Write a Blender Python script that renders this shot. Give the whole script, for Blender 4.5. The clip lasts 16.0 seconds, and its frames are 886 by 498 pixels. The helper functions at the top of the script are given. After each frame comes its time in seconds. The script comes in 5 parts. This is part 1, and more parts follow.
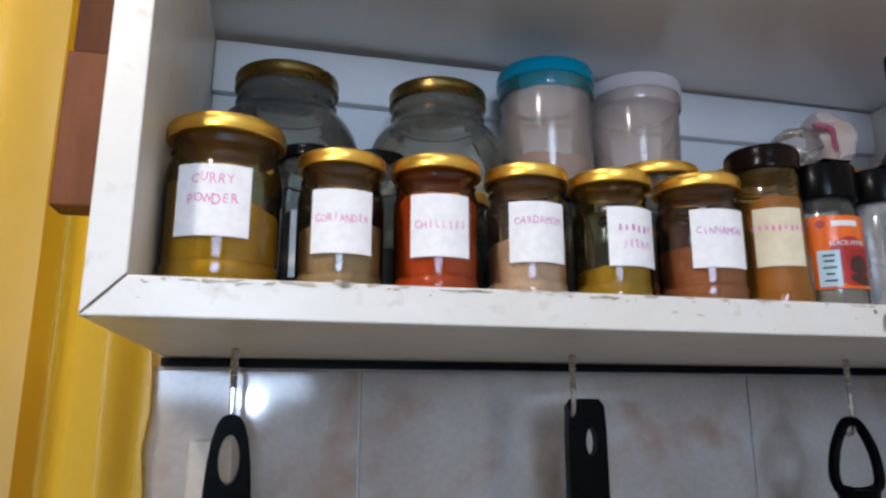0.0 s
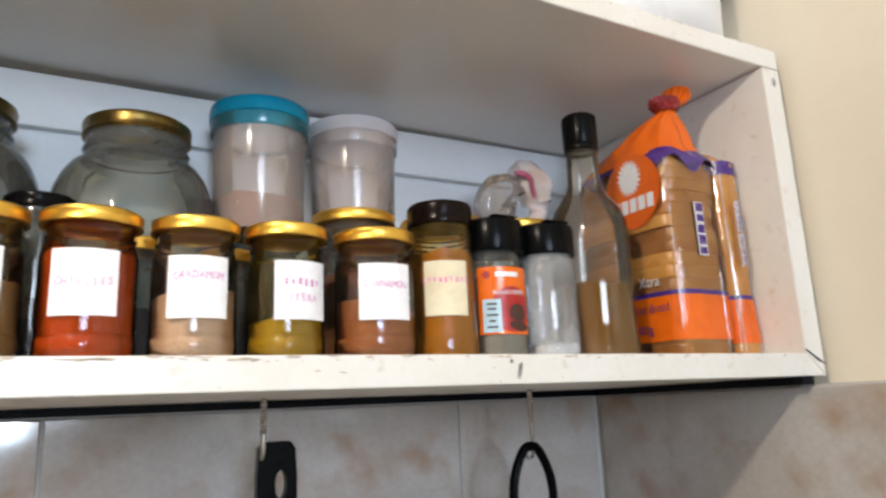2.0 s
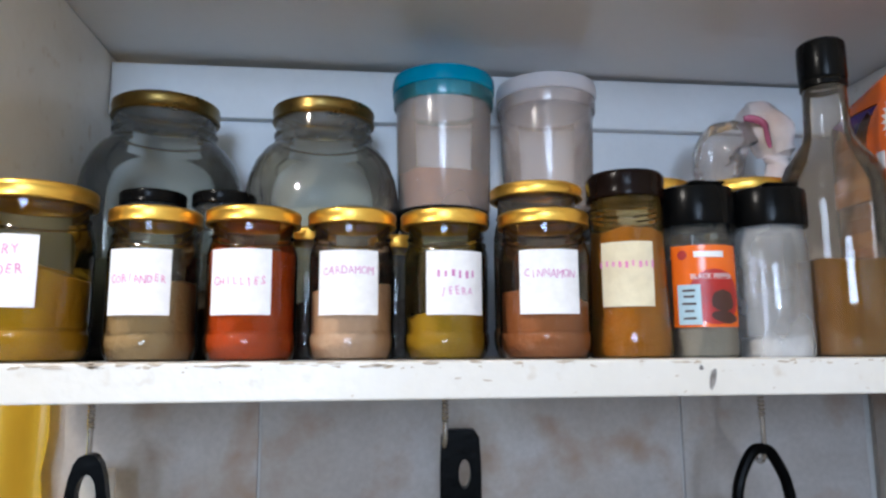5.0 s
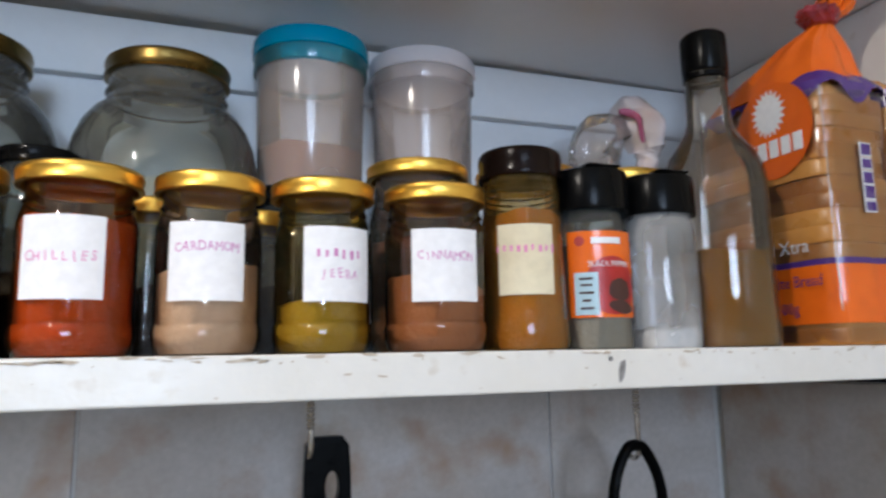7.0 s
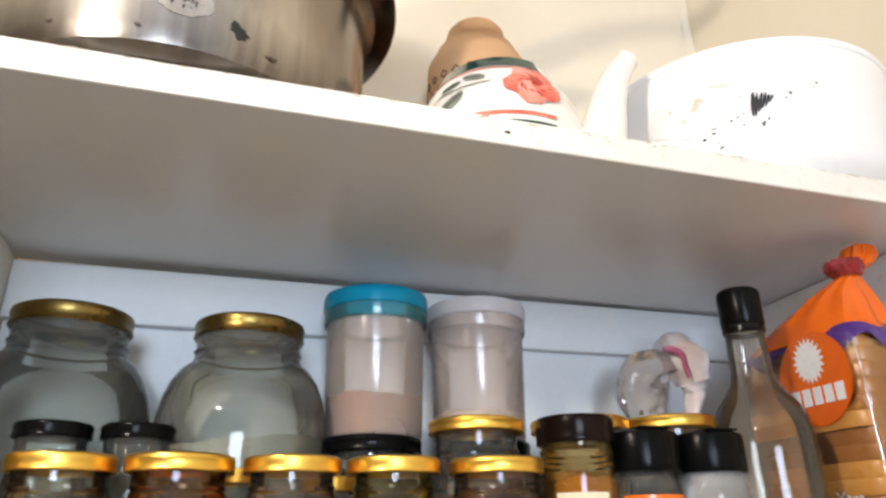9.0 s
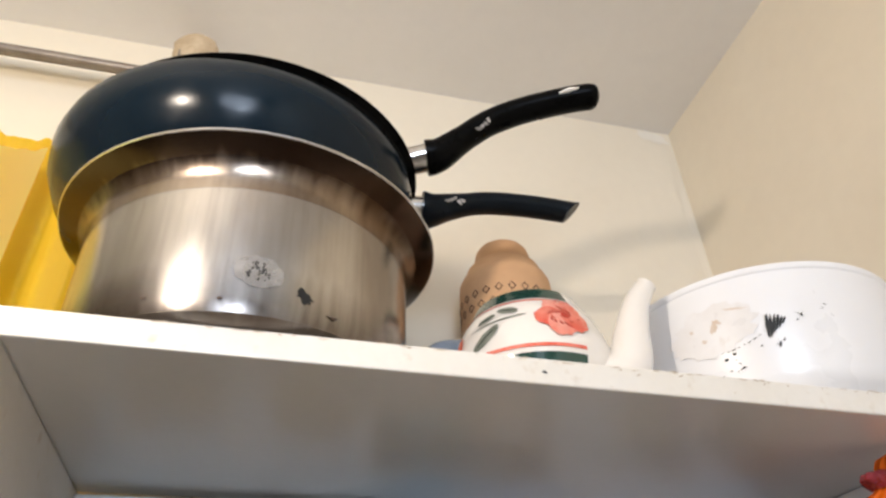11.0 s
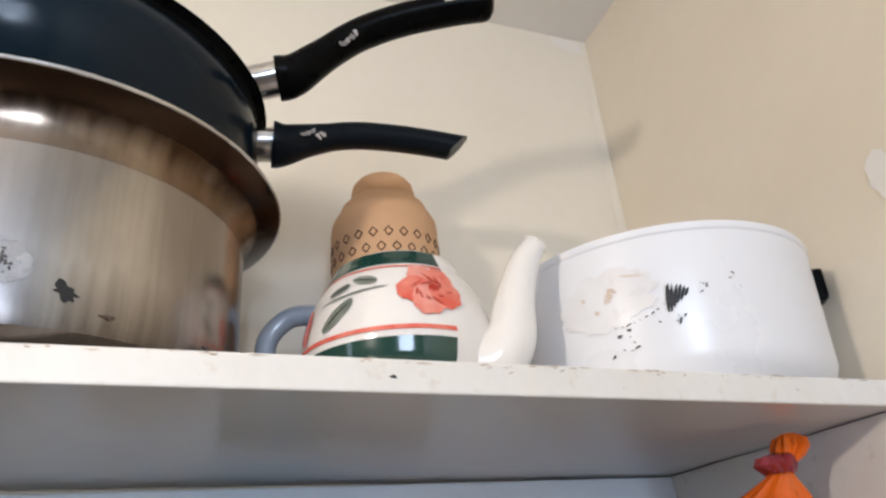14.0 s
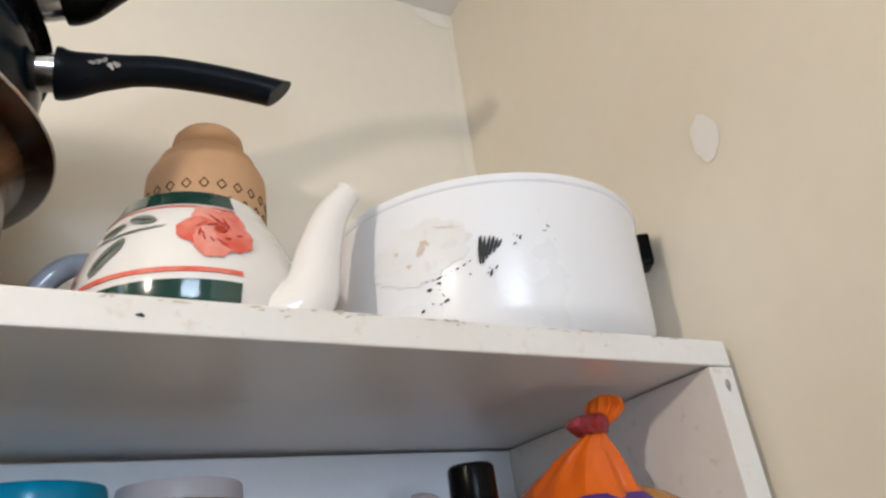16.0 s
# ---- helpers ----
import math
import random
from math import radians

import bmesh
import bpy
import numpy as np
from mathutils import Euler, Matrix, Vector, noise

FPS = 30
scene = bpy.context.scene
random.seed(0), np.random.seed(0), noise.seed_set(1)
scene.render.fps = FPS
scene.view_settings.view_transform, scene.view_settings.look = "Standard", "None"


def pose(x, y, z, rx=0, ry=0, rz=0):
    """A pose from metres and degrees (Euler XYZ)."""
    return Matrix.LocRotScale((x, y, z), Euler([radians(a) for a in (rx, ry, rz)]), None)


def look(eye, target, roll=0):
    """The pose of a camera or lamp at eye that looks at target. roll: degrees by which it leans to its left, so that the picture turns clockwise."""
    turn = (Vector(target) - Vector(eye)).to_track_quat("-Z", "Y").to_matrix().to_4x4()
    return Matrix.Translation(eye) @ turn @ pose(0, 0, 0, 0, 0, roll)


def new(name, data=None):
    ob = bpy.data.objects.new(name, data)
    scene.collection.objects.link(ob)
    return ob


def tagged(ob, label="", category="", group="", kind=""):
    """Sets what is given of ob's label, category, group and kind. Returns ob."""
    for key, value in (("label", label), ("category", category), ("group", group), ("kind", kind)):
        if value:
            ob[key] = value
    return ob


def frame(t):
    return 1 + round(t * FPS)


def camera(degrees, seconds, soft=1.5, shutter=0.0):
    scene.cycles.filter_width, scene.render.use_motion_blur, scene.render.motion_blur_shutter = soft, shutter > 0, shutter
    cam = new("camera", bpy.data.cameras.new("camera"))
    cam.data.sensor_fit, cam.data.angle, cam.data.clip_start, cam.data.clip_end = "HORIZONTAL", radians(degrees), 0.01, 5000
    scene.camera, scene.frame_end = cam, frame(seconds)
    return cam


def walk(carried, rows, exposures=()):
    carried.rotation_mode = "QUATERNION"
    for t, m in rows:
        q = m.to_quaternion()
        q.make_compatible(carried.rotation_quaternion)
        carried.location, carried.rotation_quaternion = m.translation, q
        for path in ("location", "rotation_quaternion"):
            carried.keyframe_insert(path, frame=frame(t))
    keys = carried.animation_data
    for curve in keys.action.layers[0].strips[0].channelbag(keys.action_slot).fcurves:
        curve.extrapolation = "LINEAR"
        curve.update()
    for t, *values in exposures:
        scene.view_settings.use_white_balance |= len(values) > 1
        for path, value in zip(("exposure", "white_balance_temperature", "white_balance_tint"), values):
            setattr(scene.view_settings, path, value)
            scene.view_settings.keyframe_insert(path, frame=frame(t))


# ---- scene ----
# Plan units: origin at the front left end of the lower shelf, z = 0 on its top. One unit is U metres.
U, SHELF_Z = 0.66, 1.75


def P(x, y, z):
    return Vector((U * x, U * y, SHELF_Z + U * z))


cam = camera(64.6, 16.0, soft=2.5, shutter=0.25)
PATH = [
    (0, (0.148, -0.453, -0.080), (0.600, 1.444, 0.364), 0.0),
    (0.2, (0.164, -0.457, -0.079), (0.603, 1.441, 0.375), -0.0),
    (0.5, (0.188, -0.461, -0.077), (0.626, 1.426, 0.420), -0.1),
    (0.7, (0.209, -0.459, -0.074), (0.677, 1.423, 0.418), -0.2),
    (1, (0.237, -0.457, -0.069), (0.762, 1.413, 0.411), -0.6),
    (1.2, (0.240, -0.462, -0.064), (0.856, 1.381, 0.410), -1.1),
    (1.5, (0.237, -0.476, -0.055), (0.948, 1.338, 0.398), -1.8),
    (1.7, (0.245, -0.492, -0.050), (1.036, 1.289, 0.393), -2.1),
    (2, (0.258, -0.514, -0.042), (1.199, 1.196, 0.396), -2.5),
    (2.2, (0.259, -0.516, -0.039), (1.262, 1.165, 0.379), -2.6),
    (2.5, (0.254, -0.514, -0.031), (1.201, 1.204, 0.356), -2.7),
    (2.7, (0.244, -0.516, -0.019), (1.182, 1.217, 0.332), -2.6),
    (3, (0.232, -0.525, 0.003), (1.073, 1.260, 0.330), -2.4),
    (3.2, (0.266, -0.547, 0.022), (0.798, 1.364, 0.272), -2.0),
    (5.3, (0.365, -0.451, 0.004), (0.531, 1.520, 0.301), -0.4),
    (5.5, (0.355, -0.429, 0.008), (0.476, 1.548, 0.281), -0.5),
    (5.7, (0.340, -0.419, 0.007), (0.452, 1.549, 0.356), -0.7),
    (6, (0.319, -0.408, 0.003), (0.521, 1.560, 0.297), -1.0),
    (6.2, (0.313, -0.403, 0.000), (0.562, 1.560, 0.287), -0.8),
    (6.5, (0.313, -0.400, -0.003), (0.712, 1.538, 0.287), -0.4),
    (6.7, (0.322, -0.398, -0.004), (0.867, 1.507, 0.255), -0.6),
    (7, (0.341, -0.400, -0.004), (1.024, 1.455, 0.305), -1.1),
    (7.2, (0.352, -0.410, -0.002), (1.148, 1.397, 0.318), -1.3),
    (7.5, (0.363, -0.428, 0.003), (1.237, 1.316, 0.443), -1.5),
    (7.7, (0.363, -0.437, 0.006), (1.207, 1.318, 0.470), -1.6),
    (8, (0.355, -0.448, 0.013), (1.208, 1.285, 0.534), -1.7),
    (8.2, (0.345, -0.453, 0.020), (1.169, 1.274, 0.601), -1.7),
    (8.5, (0.326, -0.459, 0.034), (1.058, 1.272, 0.720), -1.6),
    (8.7, (0.317, -0.460, 0.045), (0.950, 1.254, 0.864), -1.3),
    (9, (0.303, -0.464, 0.062), (0.846, 1.302, 0.827), -1.0),
    (9.2, (0.292, -0.473, 0.076), (0.788, 1.286, 0.889), -1.1),
    (9.5, (0.276, -0.491, 0.094), (0.713, 1.216, 1.040), -1.4),
    (9.7, (0.265, -0.507, 0.100), (0.653, 1.143, 1.157), -1.4),
    (10, (0.251, -0.532, 0.105), (0.627, 1.040, 1.282), -1.3),
    (10.2, (0.254, -0.533, 0.101), (0.656, 1.025, 1.289), -1.8),
    (12.3, (0.279, -0.544, 0.087), (0.755, 1.024, 1.234), -2.8),
    (12.5, (0.292, -0.536, 0.095), (0.849, 1.027, 1.210), -3.8),
    (12.7, (0.310, -0.520, 0.102), (0.909, 1.004, 1.254), -4.2),
    (13, (0.336, -0.496, 0.122), (0.954, 1.101, 1.155), -4.6),
    (13.2, (0.347, -0.487, 0.159), (0.978, 1.141, 1.134), -4.8),
    (13.5, (0.357, -0.480, 0.216), (1.042, 1.145, 1.159), -5.1),
    (13.7, (0.359, -0.478, 0.226), (1.058, 1.161, 1.134), -5.1),
    (14, (0.359, -0.477, 0.223), (1.027, 1.177, 1.127), -5.1),
    (14.2, (0.361, -0.477, 0.222), (1.037, 1.179, 1.117), -5.1),
    (14.5, (0.369, -0.476, 0.217), (1.105, 1.182, 1.060), -5.3),
    (14.7, (0.386, -0.475, 0.215), (1.131, 1.192, 1.031), -5.8),
    (15, (0.417, -0.471, 0.209), (1.314, 1.118, 1.027), -6.6),
    (15.2, (0.433, -0.465, 0.200), (1.405, 1.078, 1.025), -6.9),
    (15.5, (0.453, -0.456, 0.188), (1.379, 1.108, 1.023), -7.1),
    (15.7, (0.460, -0.454, 0.188), (1.368, 1.107, 1.048), -7.3),
    (16, (0.465, -0.452, 0.192), (1.380, 1.093, 1.072), -7.6),
]
EXPOSURES = [(0, -0.45, 5620, 13), (1.5, -0.16, 5770, 12), (2, 0.13, 6220, 11), (3, 0.13, 6190, 11), (5.5, -0.12, 5520, 11), (7, -0.25, 5680, 11), (8, 0.11, 6190, 11), (9, 0.28, 6270, 12), (10, -0.12, 6520, 13), (12.5, -0.16, 5870, 14), (14, -0.30, 5940, 14), (16, -0.37, 6040, 12)]
walk(cam, [(t, look(P(*eye), P(*target), roll)) for t, eye, target, roll in PATH], EXPOSURES)

# ---------------------------------------------------------------- light
world = bpy.data.worlds.new("sky")
scene.world = world
world.use_nodes = True
sky = world.node_tree.nodes.new("ShaderNodeTexSky")
sky.sky_type, sky.sun_disc = "NISHITA", False
sky.sun_elevation, sky.sun_rotation = radians(40), radians(20)
background = world.node_tree.nodes["Background"]
background.inputs["Strength"].default_value = 0.12
world.node_tree.links.new(sky.outputs["Color"], background.inputs["Color"])


def lamp(name, kind, energy, colour, matrix, **more):
    data = bpy.data.lights.new(name, kind)
    data.energy, data.color = energy, colour
    for key, value in more.items():
        if key == "size":
            data.size = value
        elif key == "size_y":
            data.shape, data.size_y = "RECTANGLE", value
        elif key == "radius":
            data.shadow_soft_size = value
        elif key == "angle":
            data.angle = value
    ob = new(name, data)
    ob.matrix_world = matrix
    return ob


lamp("sun", "SUN", 5.0, (1.0, 0.95, 0.88), look((0, 0, 0), (-0.26, -0.72, -0.64)), angle=radians(3))
BULB = (-0.27, -0.62, 0.60)
lamp("bulb_light", "POINT", 12.5, (1.0, 0.86, 0.68), Matrix.Translation(P(*BULB)), radius=0.022)
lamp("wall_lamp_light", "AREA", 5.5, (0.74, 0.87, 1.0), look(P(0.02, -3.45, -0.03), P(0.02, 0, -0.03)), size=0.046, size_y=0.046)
lamp("daylight_in_opening", "AREA", 25.0, (0.74, 0.86, 1.0), look(P(-0.15, -3.62, 0.42), P(-0.05, 0, 0.15)), size=0.70, size_y=0.58)

# ---------------------------------------------------------------- materials


def surf(name, a, b=None, scale=8.0, rough=0.5, metal=0.0, bump=0.1, fine=220.0, spots=None, spot_scale=30.0, spot_cut=0.66,
         rough_vary=0.12, stretch=(1, 1, 1), coat=0.0, spec=0.5, trans=0.0, sub=0.0, grain=1.0, apart=False, spot_soft=0.04):
    """A surface with broad and fine variation, relief, and optional spots of wear."""
    m = bpy.data.materials.new(name)
    m.use_nodes = True
    t = m.node_tree
    s = t.nodes["Principled BSDF"]
    tc = t.nodes.new("ShaderNodeTexCoord")
    mp = t.nodes.new("ShaderNodeMapping")
    mp.inputs["Scale"].default_value = stretch
    t.links.new(tc.outputs["Object"], mp.inputs["Vector"])
    if apart:
        info, times = t.nodes.new("ShaderNodeObjectInfo"), t.nodes.new("ShaderNodeMath")
        times.operation, times.inputs[1].default_value = "MULTIPLY", 9.0
        t.links.new(info.outputs["Random"], times.inputs[0])
        t.links.new(times.outputs[0], mp.inputs["Location"])

    def nz(sc, detail=4.0):
        n = t.nodes.new("ShaderNodeTexNoise")
        n.inputs["Scale"].default_value, n.inputs["Detail"].default_value = sc, detail
        t.links.new(mp.outputs["Vector"], n.inputs["Vector"])
        return n.outputs["Fac"]

    def ramp(fac, lo, hi):
        r = t.nodes.new("ShaderNodeMapRange")
        r.inputs["From Min"].default_value, r.inputs["From Max"].default_value = lo, hi
        t.links.new(fac, r.inputs["Value"])
        return r.outputs["Result"]

    def mix(fac, x, y):
        n = t.nodes.new("ShaderNodeMix")
        n.data_type = "RGBA"
        t.links.new(fac, n.inputs["Factor"])
        for i, v in ((6, x), (7, y)):
            if isinstance(v, tuple):
                n.inputs[i].default_value = (*v, 1)
            else:
                t.links.new(v, n.inputs[i])
        return n.outputs[2]

    b = b or tuple(0.82 * c for c in a)
    colour = mix(ramp(nz(scale), 0.35, 0.68), a, b)
    small = nz(fine, 2.0)
    colour = mix(ramp(small, 0.3, 0.3 + 2.1 / grain), colour, tuple(0.6 * c for c in b))
    if spots:
        colour = mix(ramp(nz(spot_scale, 6.0), spot_cut, spot_cut + spot_soft), colour, spots)
    t.links.new(colour, s.inputs["Base Color"])
    rr = t.nodes.new("ShaderNodeMapRange")
    rr.inputs["To Min"].default_value, rr.inputs["To Max"].default_value = max(0.02, rough - rough_vary), min(1, rough + rough_vary)
    t.links.new(nz(scale * 3), rr.inputs["Value"])
    t.links.new(rr.outputs["Result"], s.inputs["Roughness"])
    s.inputs["Metallic"].default_value = metal
    s.inputs["Coat Weight"].default_value = coat
    s.inputs["Specular IOR Level"].default_value = spec
    s.inputs["Transmission Weight"].default_value = trans
    if sub:
        s.inputs["Subsurface Weight"].default_value = sub
        s.inputs["Subsurface Radius"].default_value = (0.01, 0.008, 0.005)
    if bump:
        bp = t.nodes.new("ShaderNodeBump")
        bp.inputs["Strength"].default_value, bp.inputs["Distance"].default_value = bump, 0.002
        t.links.new(small, bp.inputs["Height"])
        t.links.new(bp.outputs["Normal"], s.inputs["Normal"])
    return m


def film(name, tint, haze=0.1, haze_colour=(0.6, 0.6, 0.6), rough=0.04, scale=60.0):
    """Thin clear glass or plastic: it lets light through, tinted, shines by Fresnel, and carries a dusty haze."""
    m = bpy.data.materials.new(name)
    m.use_nodes = True
    t = m.node_tree
    t.nodes.remove(t.nodes["Principled BSDF"])
    out = t.nodes["Material Output"]
    clear = t.nodes.new("ShaderNodeBsdfTransparent")
    clear.inputs["Color"].default_value = (*tint, 1)
    dust = t.nodes.new("ShaderNodeBsdfDiffuse")
    dust.inputs["Color"].default_value = (*haze_colour, 1)
    shine = t.nodes.new("ShaderNodeBsdfGlossy")
    shine.inputs["Roughness"].default_value = rough
    n = t.nodes.new("ShaderNodeTexNoise")
    n.inputs["Scale"].default_value, n.inputs["Detail"].default_value = scale, 5.0
    tc = t.nodes.new("ShaderNodeTexCoord")
    t.links.new(tc.outputs["Object"], n.inputs["Vector"])
    r = t.nodes.new("ShaderNodeMapRange")
    r.inputs["From Min"].default_value, r.inputs["From Max"].default_value = 0.3, 0.75
    r.inputs["To Min"].default_value, r.inputs["To Max"].default_value = haze * 0.5, min(1.0, haze * 1.6)
    t.links.new(n.outputs["Fac"], r.inputs["Value"])
    m1, m2 = t.nodes.new("ShaderNodeMixShader"), t.nodes.new("ShaderNodeMixShader")
    t.links.new(r.outputs["Result"], m1.inputs["Fac"])
    t.links.new(clear.outputs[0], m1.inputs[1])
    t.links.new(dust.outputs[0], m1.inputs[2])
    f = t.nodes.new("ShaderNodeFresnel")
    f.inputs["IOR"].default_value = 1.5
    t.links.new(f.outputs[0], m2.inputs["Fac"])
    t.links.new(m1.outputs[0], m2.inputs[1])
    t.links.new(shine.outputs[0], m2.inputs[2])
    t.links.new(m2.outputs[0], out.inputs["Surface"])
    return m


def cloth(name, a, b, through_light, scale=9.0):
    """Thin cloth that light shines through."""
    m = surf(name, a, b, scale=scale, rough=0.32, bump=0.08, fine=500.0, stretch=(1, 1, 0.25), grain=0.3)
    t = m.node_tree
    s, out = t.nodes["Principled BSDF"], t.nodes["Material Output"]
    tr = t.nodes.new("ShaderNodeBsdfTranslucent")
    tr.inputs["Color"].default_value = (*a, 1)
    mx = t.nodes.new("ShaderNodeMixShader")
    mx.inputs["Fac"].default_value = through_light
    t.links.new(s.outputs[0], mx.inputs[1])
    t.links.new(tr.outputs[0], mx.inputs[2])
    t.links.new(mx.outputs[0], out.inputs["Surface"])
    return m


def burnt_steel(name, light, dull, z_clean, z_burnt, ragged, most):
    """Turned steel with fine upright streaks, cloudy tarnish, and burnt-on brown with a ragged edge."""
    m = surf(name, light, dull, 14, 0.23, 1.0, bump=0.03, fine=150, stretch=(1, 1, 0.3), spots=tuple(0.55 * c for c in dull), spot_scale=9, spot_cut=0.52, spot_soft=0.25, rough_vary=0.10, grain=0.4)
    t = m.node_tree
    s = t.nodes["Principled BSDF"]
    clean = s.inputs["Base Color"].links[0].from_socket
    tc, angle, sep = t.nodes.new("ShaderNodeTexCoord"), t.nodes.new("ShaderNodeTexGradient"), t.nodes.new("ShaderNodeSeparateXYZ")
    angle.gradient_type = "RADIAL"
    t.links.new(tc.outputs["Object"], angle.inputs["Vector"])
    t.links.new(tc.outputs["Object"], sep.inputs["Vector"])

    def round_noise(sc, lift, detail=3.0):
        c, n = t.nodes.new("ShaderNodeCombineXYZ"), t.nodes.new("ShaderNodeTexNoise")
        lifted = t.nodes.new("ShaderNodeMath")
        lifted.operation, lifted.inputs[1].default_value = "MULTIPLY", lift
        t.links.new(sep.outputs["Z"], lifted.inputs[0])
        t.links.new(angle.outputs["Fac"], c.inputs["X"])
        t.links.new(lifted.outputs[0], c.inputs["Y"])
        n.inputs["Scale"].default_value, n.inputs["Detail"].default_value = sc, detail
        t.links.new(c.outputs[0], n.inputs["Vector"])
        return n.outputs["Fac"]

    def mixed(fac, x, y):
        n = t.nodes.new("ShaderNodeMix")
        n.data_type = "RGBA"
        t.links.new(fac, n.inputs["Factor"])
        t.links.new(x, n.inputs[6])
        n.inputs[7].default_value = (*y, 1)
        return n.outputs[2]

    fine = t.nodes.new("ShaderNodeMapRange")
    fine.inputs["From Min"].default_value, fine.inputs["From Max"].default_value, fine.inputs["To Max"].default_value = 0.45, 0.80, 0.20
    t.links.new(round_noise(260, 0.02), fine.inputs["Value"])
    colour = mixed(fine.outputs[0], clean, tuple(0.5 * c for c in dull))
    edge = t.nodes.new("ShaderNodeMath")
    edge.operation, edge.inputs[1].default_value = "MULTIPLY_ADD", ragged
    t.links.new(round_noise(90, 0.05, 5.0), edge.inputs[0])
    t.links.new(sep.outputs["Z"], edge.inputs[2])
    burn = t.nodes.new("ShaderNodeMapRange")
    burn.inputs["From Min"].default_value, burn.inputs["From Max"].default_value = z_clean + 0.5 * ragged, z_burnt + 0.5 * ragged
    burn.inputs["To Max"].default_value = most
    t.links.new(edge.outputs[0], burn.inputs["Value"])
    t.links.new(mixed(burn.outputs[0], colour, (0.040, 0.023, 0.014)), s.inputs["Base Color"])
    return m


WHITE_PAINT = surf("white gloss shelf paint", (0.80, 0.77, 0.72), (0.76, 0.72, 0.65), 14, 0.34, bump=0.12, fine=160, spots=(0.58, 0.49, 0.38), spot_scale=75, spot_cut=0.61, spot_soft=0.20, grain=0.35)
SHELF_UNDER = surf("white shelf board paint", (0.80, 0.80, 0.80), (0.78, 0.78, 0.77), 5, 0.25, bump=0.02, fine=120, grain=0.2, rough_vary=0.02, spec=0.9)
BACK_PAINT = surf("blue-white back board paint", (0.74, 0.77, 0.80), (0.68, 0.71, 0.74), 7, 0.45, bump=0.1, fine=150, spots=(0.55, 0.55, 0.55), spot_scale=22, spot_cut=0.73, grain=0.3)
WALL_PAINT = surf("cream wall paint", (0.82, 0.745, 0.61), (0.79, 0.71, 0.57), 4, 0.6, bump=0.03, fine=60, spots=(0.76, 0.69, 0.57), spot_scale=7, spot_cut=0.74, grain=0.25)
CEILING_PAINT = surf("white ceiling paint", (0.80, 0.78, 0.75), (0.77, 0.75, 0.72), 5, 0.7, bump=0.05, fine=60, grain=0.25)
TILE = surf("marbled beige ceramic tile", (0.55, 0.525, 0.505), (0.43, 0.38, 0.335), 11, 0.085, bump=0.01, spots=(0.39, 0.28, 0.205), spot_scale=19, spot_cut=0.50, spot_soft=0.20, rough_vary=0.02, spec=0.5, apart=True)
GROUT = surf("pale grout", (0.62, 0.60, 0.57), rough=0.8, bump=0.4)
DARK_GAP = surf("near-black gap fill", (0.006, 0.006, 0.008), rough=0.5, spec=0.1)
# Floor out of view; its brown is chosen to limit bounced light.
FLOOR = surf("brown for unseen floor", (0.36, 0.30, 0.25), rough=0.4)
BROWN_WOOD = surf("brown stained wood", (0.20, 0.070, 0.022), (0.13, 0.042, 0.014), 10, 0.55, stretch=(6, 6, 1), bump=0.3, spec=0.2)
GOLD = surf("gold lacquered tin lid", (0.80, 0.50, 0.09), (0.74, 0.44, 0.07), 12, 0.36, 1.0, bump=0.0, spots=(0.34, 0.21, 0.07), spot_scale=90, spot_cut=0.76, rough_vary=0.05, grain=0.3)
OLD_GOLD = surf("dull brass tin lid", (0.26, 0.175, 0.05), (0.15, 0.10, 0.03), 12, 0.30, 1.0, bump=0.02, spots=(0.12, 0.08, 0.04), spot_scale=60, spot_cut=0.64)
BLACK_LID = surf("black plastic lid", (0.003, 0.003, 0.003), (0.004, 0.004, 0.004), 30, 0.22, bump=0.04, spec=0.07)
BROWN_LID = surf("dark brown plastic lid", (0.008, 0.004, 0.003), (0.006, 0.003, 0.002), 30, 0.2, bump=0.04, spec=0.09)
BLUE_LID = film("turquoise plastic lid", (0.06, 0.66, 0.86), 0.62, (0.004, 0.40, 0.64), 0.2, 5)
TEAL_SKIRT = film("teal tinted plastic skirt", (0.50, 0.80, 0.84), 0.26, (0.03, 0.36, 0.44), 0.14, 4)
CLEAR_LID = cloth("milky plastic lid", (0.86, 0.84, 0.87), (0.84, 0.82, 0.85), 0.45, 10.0)
CLEAR_PLASTIC = film("cloudy clear plastic", (0.93, 0.91, 0.90), 0.23, (0.98, 0.84, 0.755), 0.15, 3)
JAR_GLASS = film("dusty clear glass", (0.88, 0.91, 0.89), 0.06, (0.5, 0.52, 0.5))
GREY_GLASS = film("clouded grey glass", (0.82, 0.84, 0.81), 0.15, (0.38, 0.39, 0.37), 0.03, 34)
BOTTLE_GLASS = film("dusty bottle glass", (0.95, 0.93, 0.90), 0.06, (0.58, 0.46, 0.32), 0.04, 26)
PAPER = surf("white paper label", (0.88, 0.87, 0.88), (0.85, 0.83, 0.84), 30, 0.8, bump=0.15)
CREAM_PAPER = surf("yellowed paper label", (0.78, 0.70, 0.50), (0.70, 0.60, 0.40), 40, 0.8, bump=0.15)
INK = surf("faded pink ink", (0.72, 0.20, 0.45), (0.80, 0.36, 0.58), 120, 0.8, bump=0)
INK_DARK = surf("purple pink ink", (0.58, 0.20, 0.46), (0.70, 0.35, 0.58), 120, 0.8, bump=0)
ORANGE = surf("orange printed film", (0.80, 0.150, 0.006), (0.72, 0.118, 0.005), 18, 0.22, bump=0.3, fine=70)
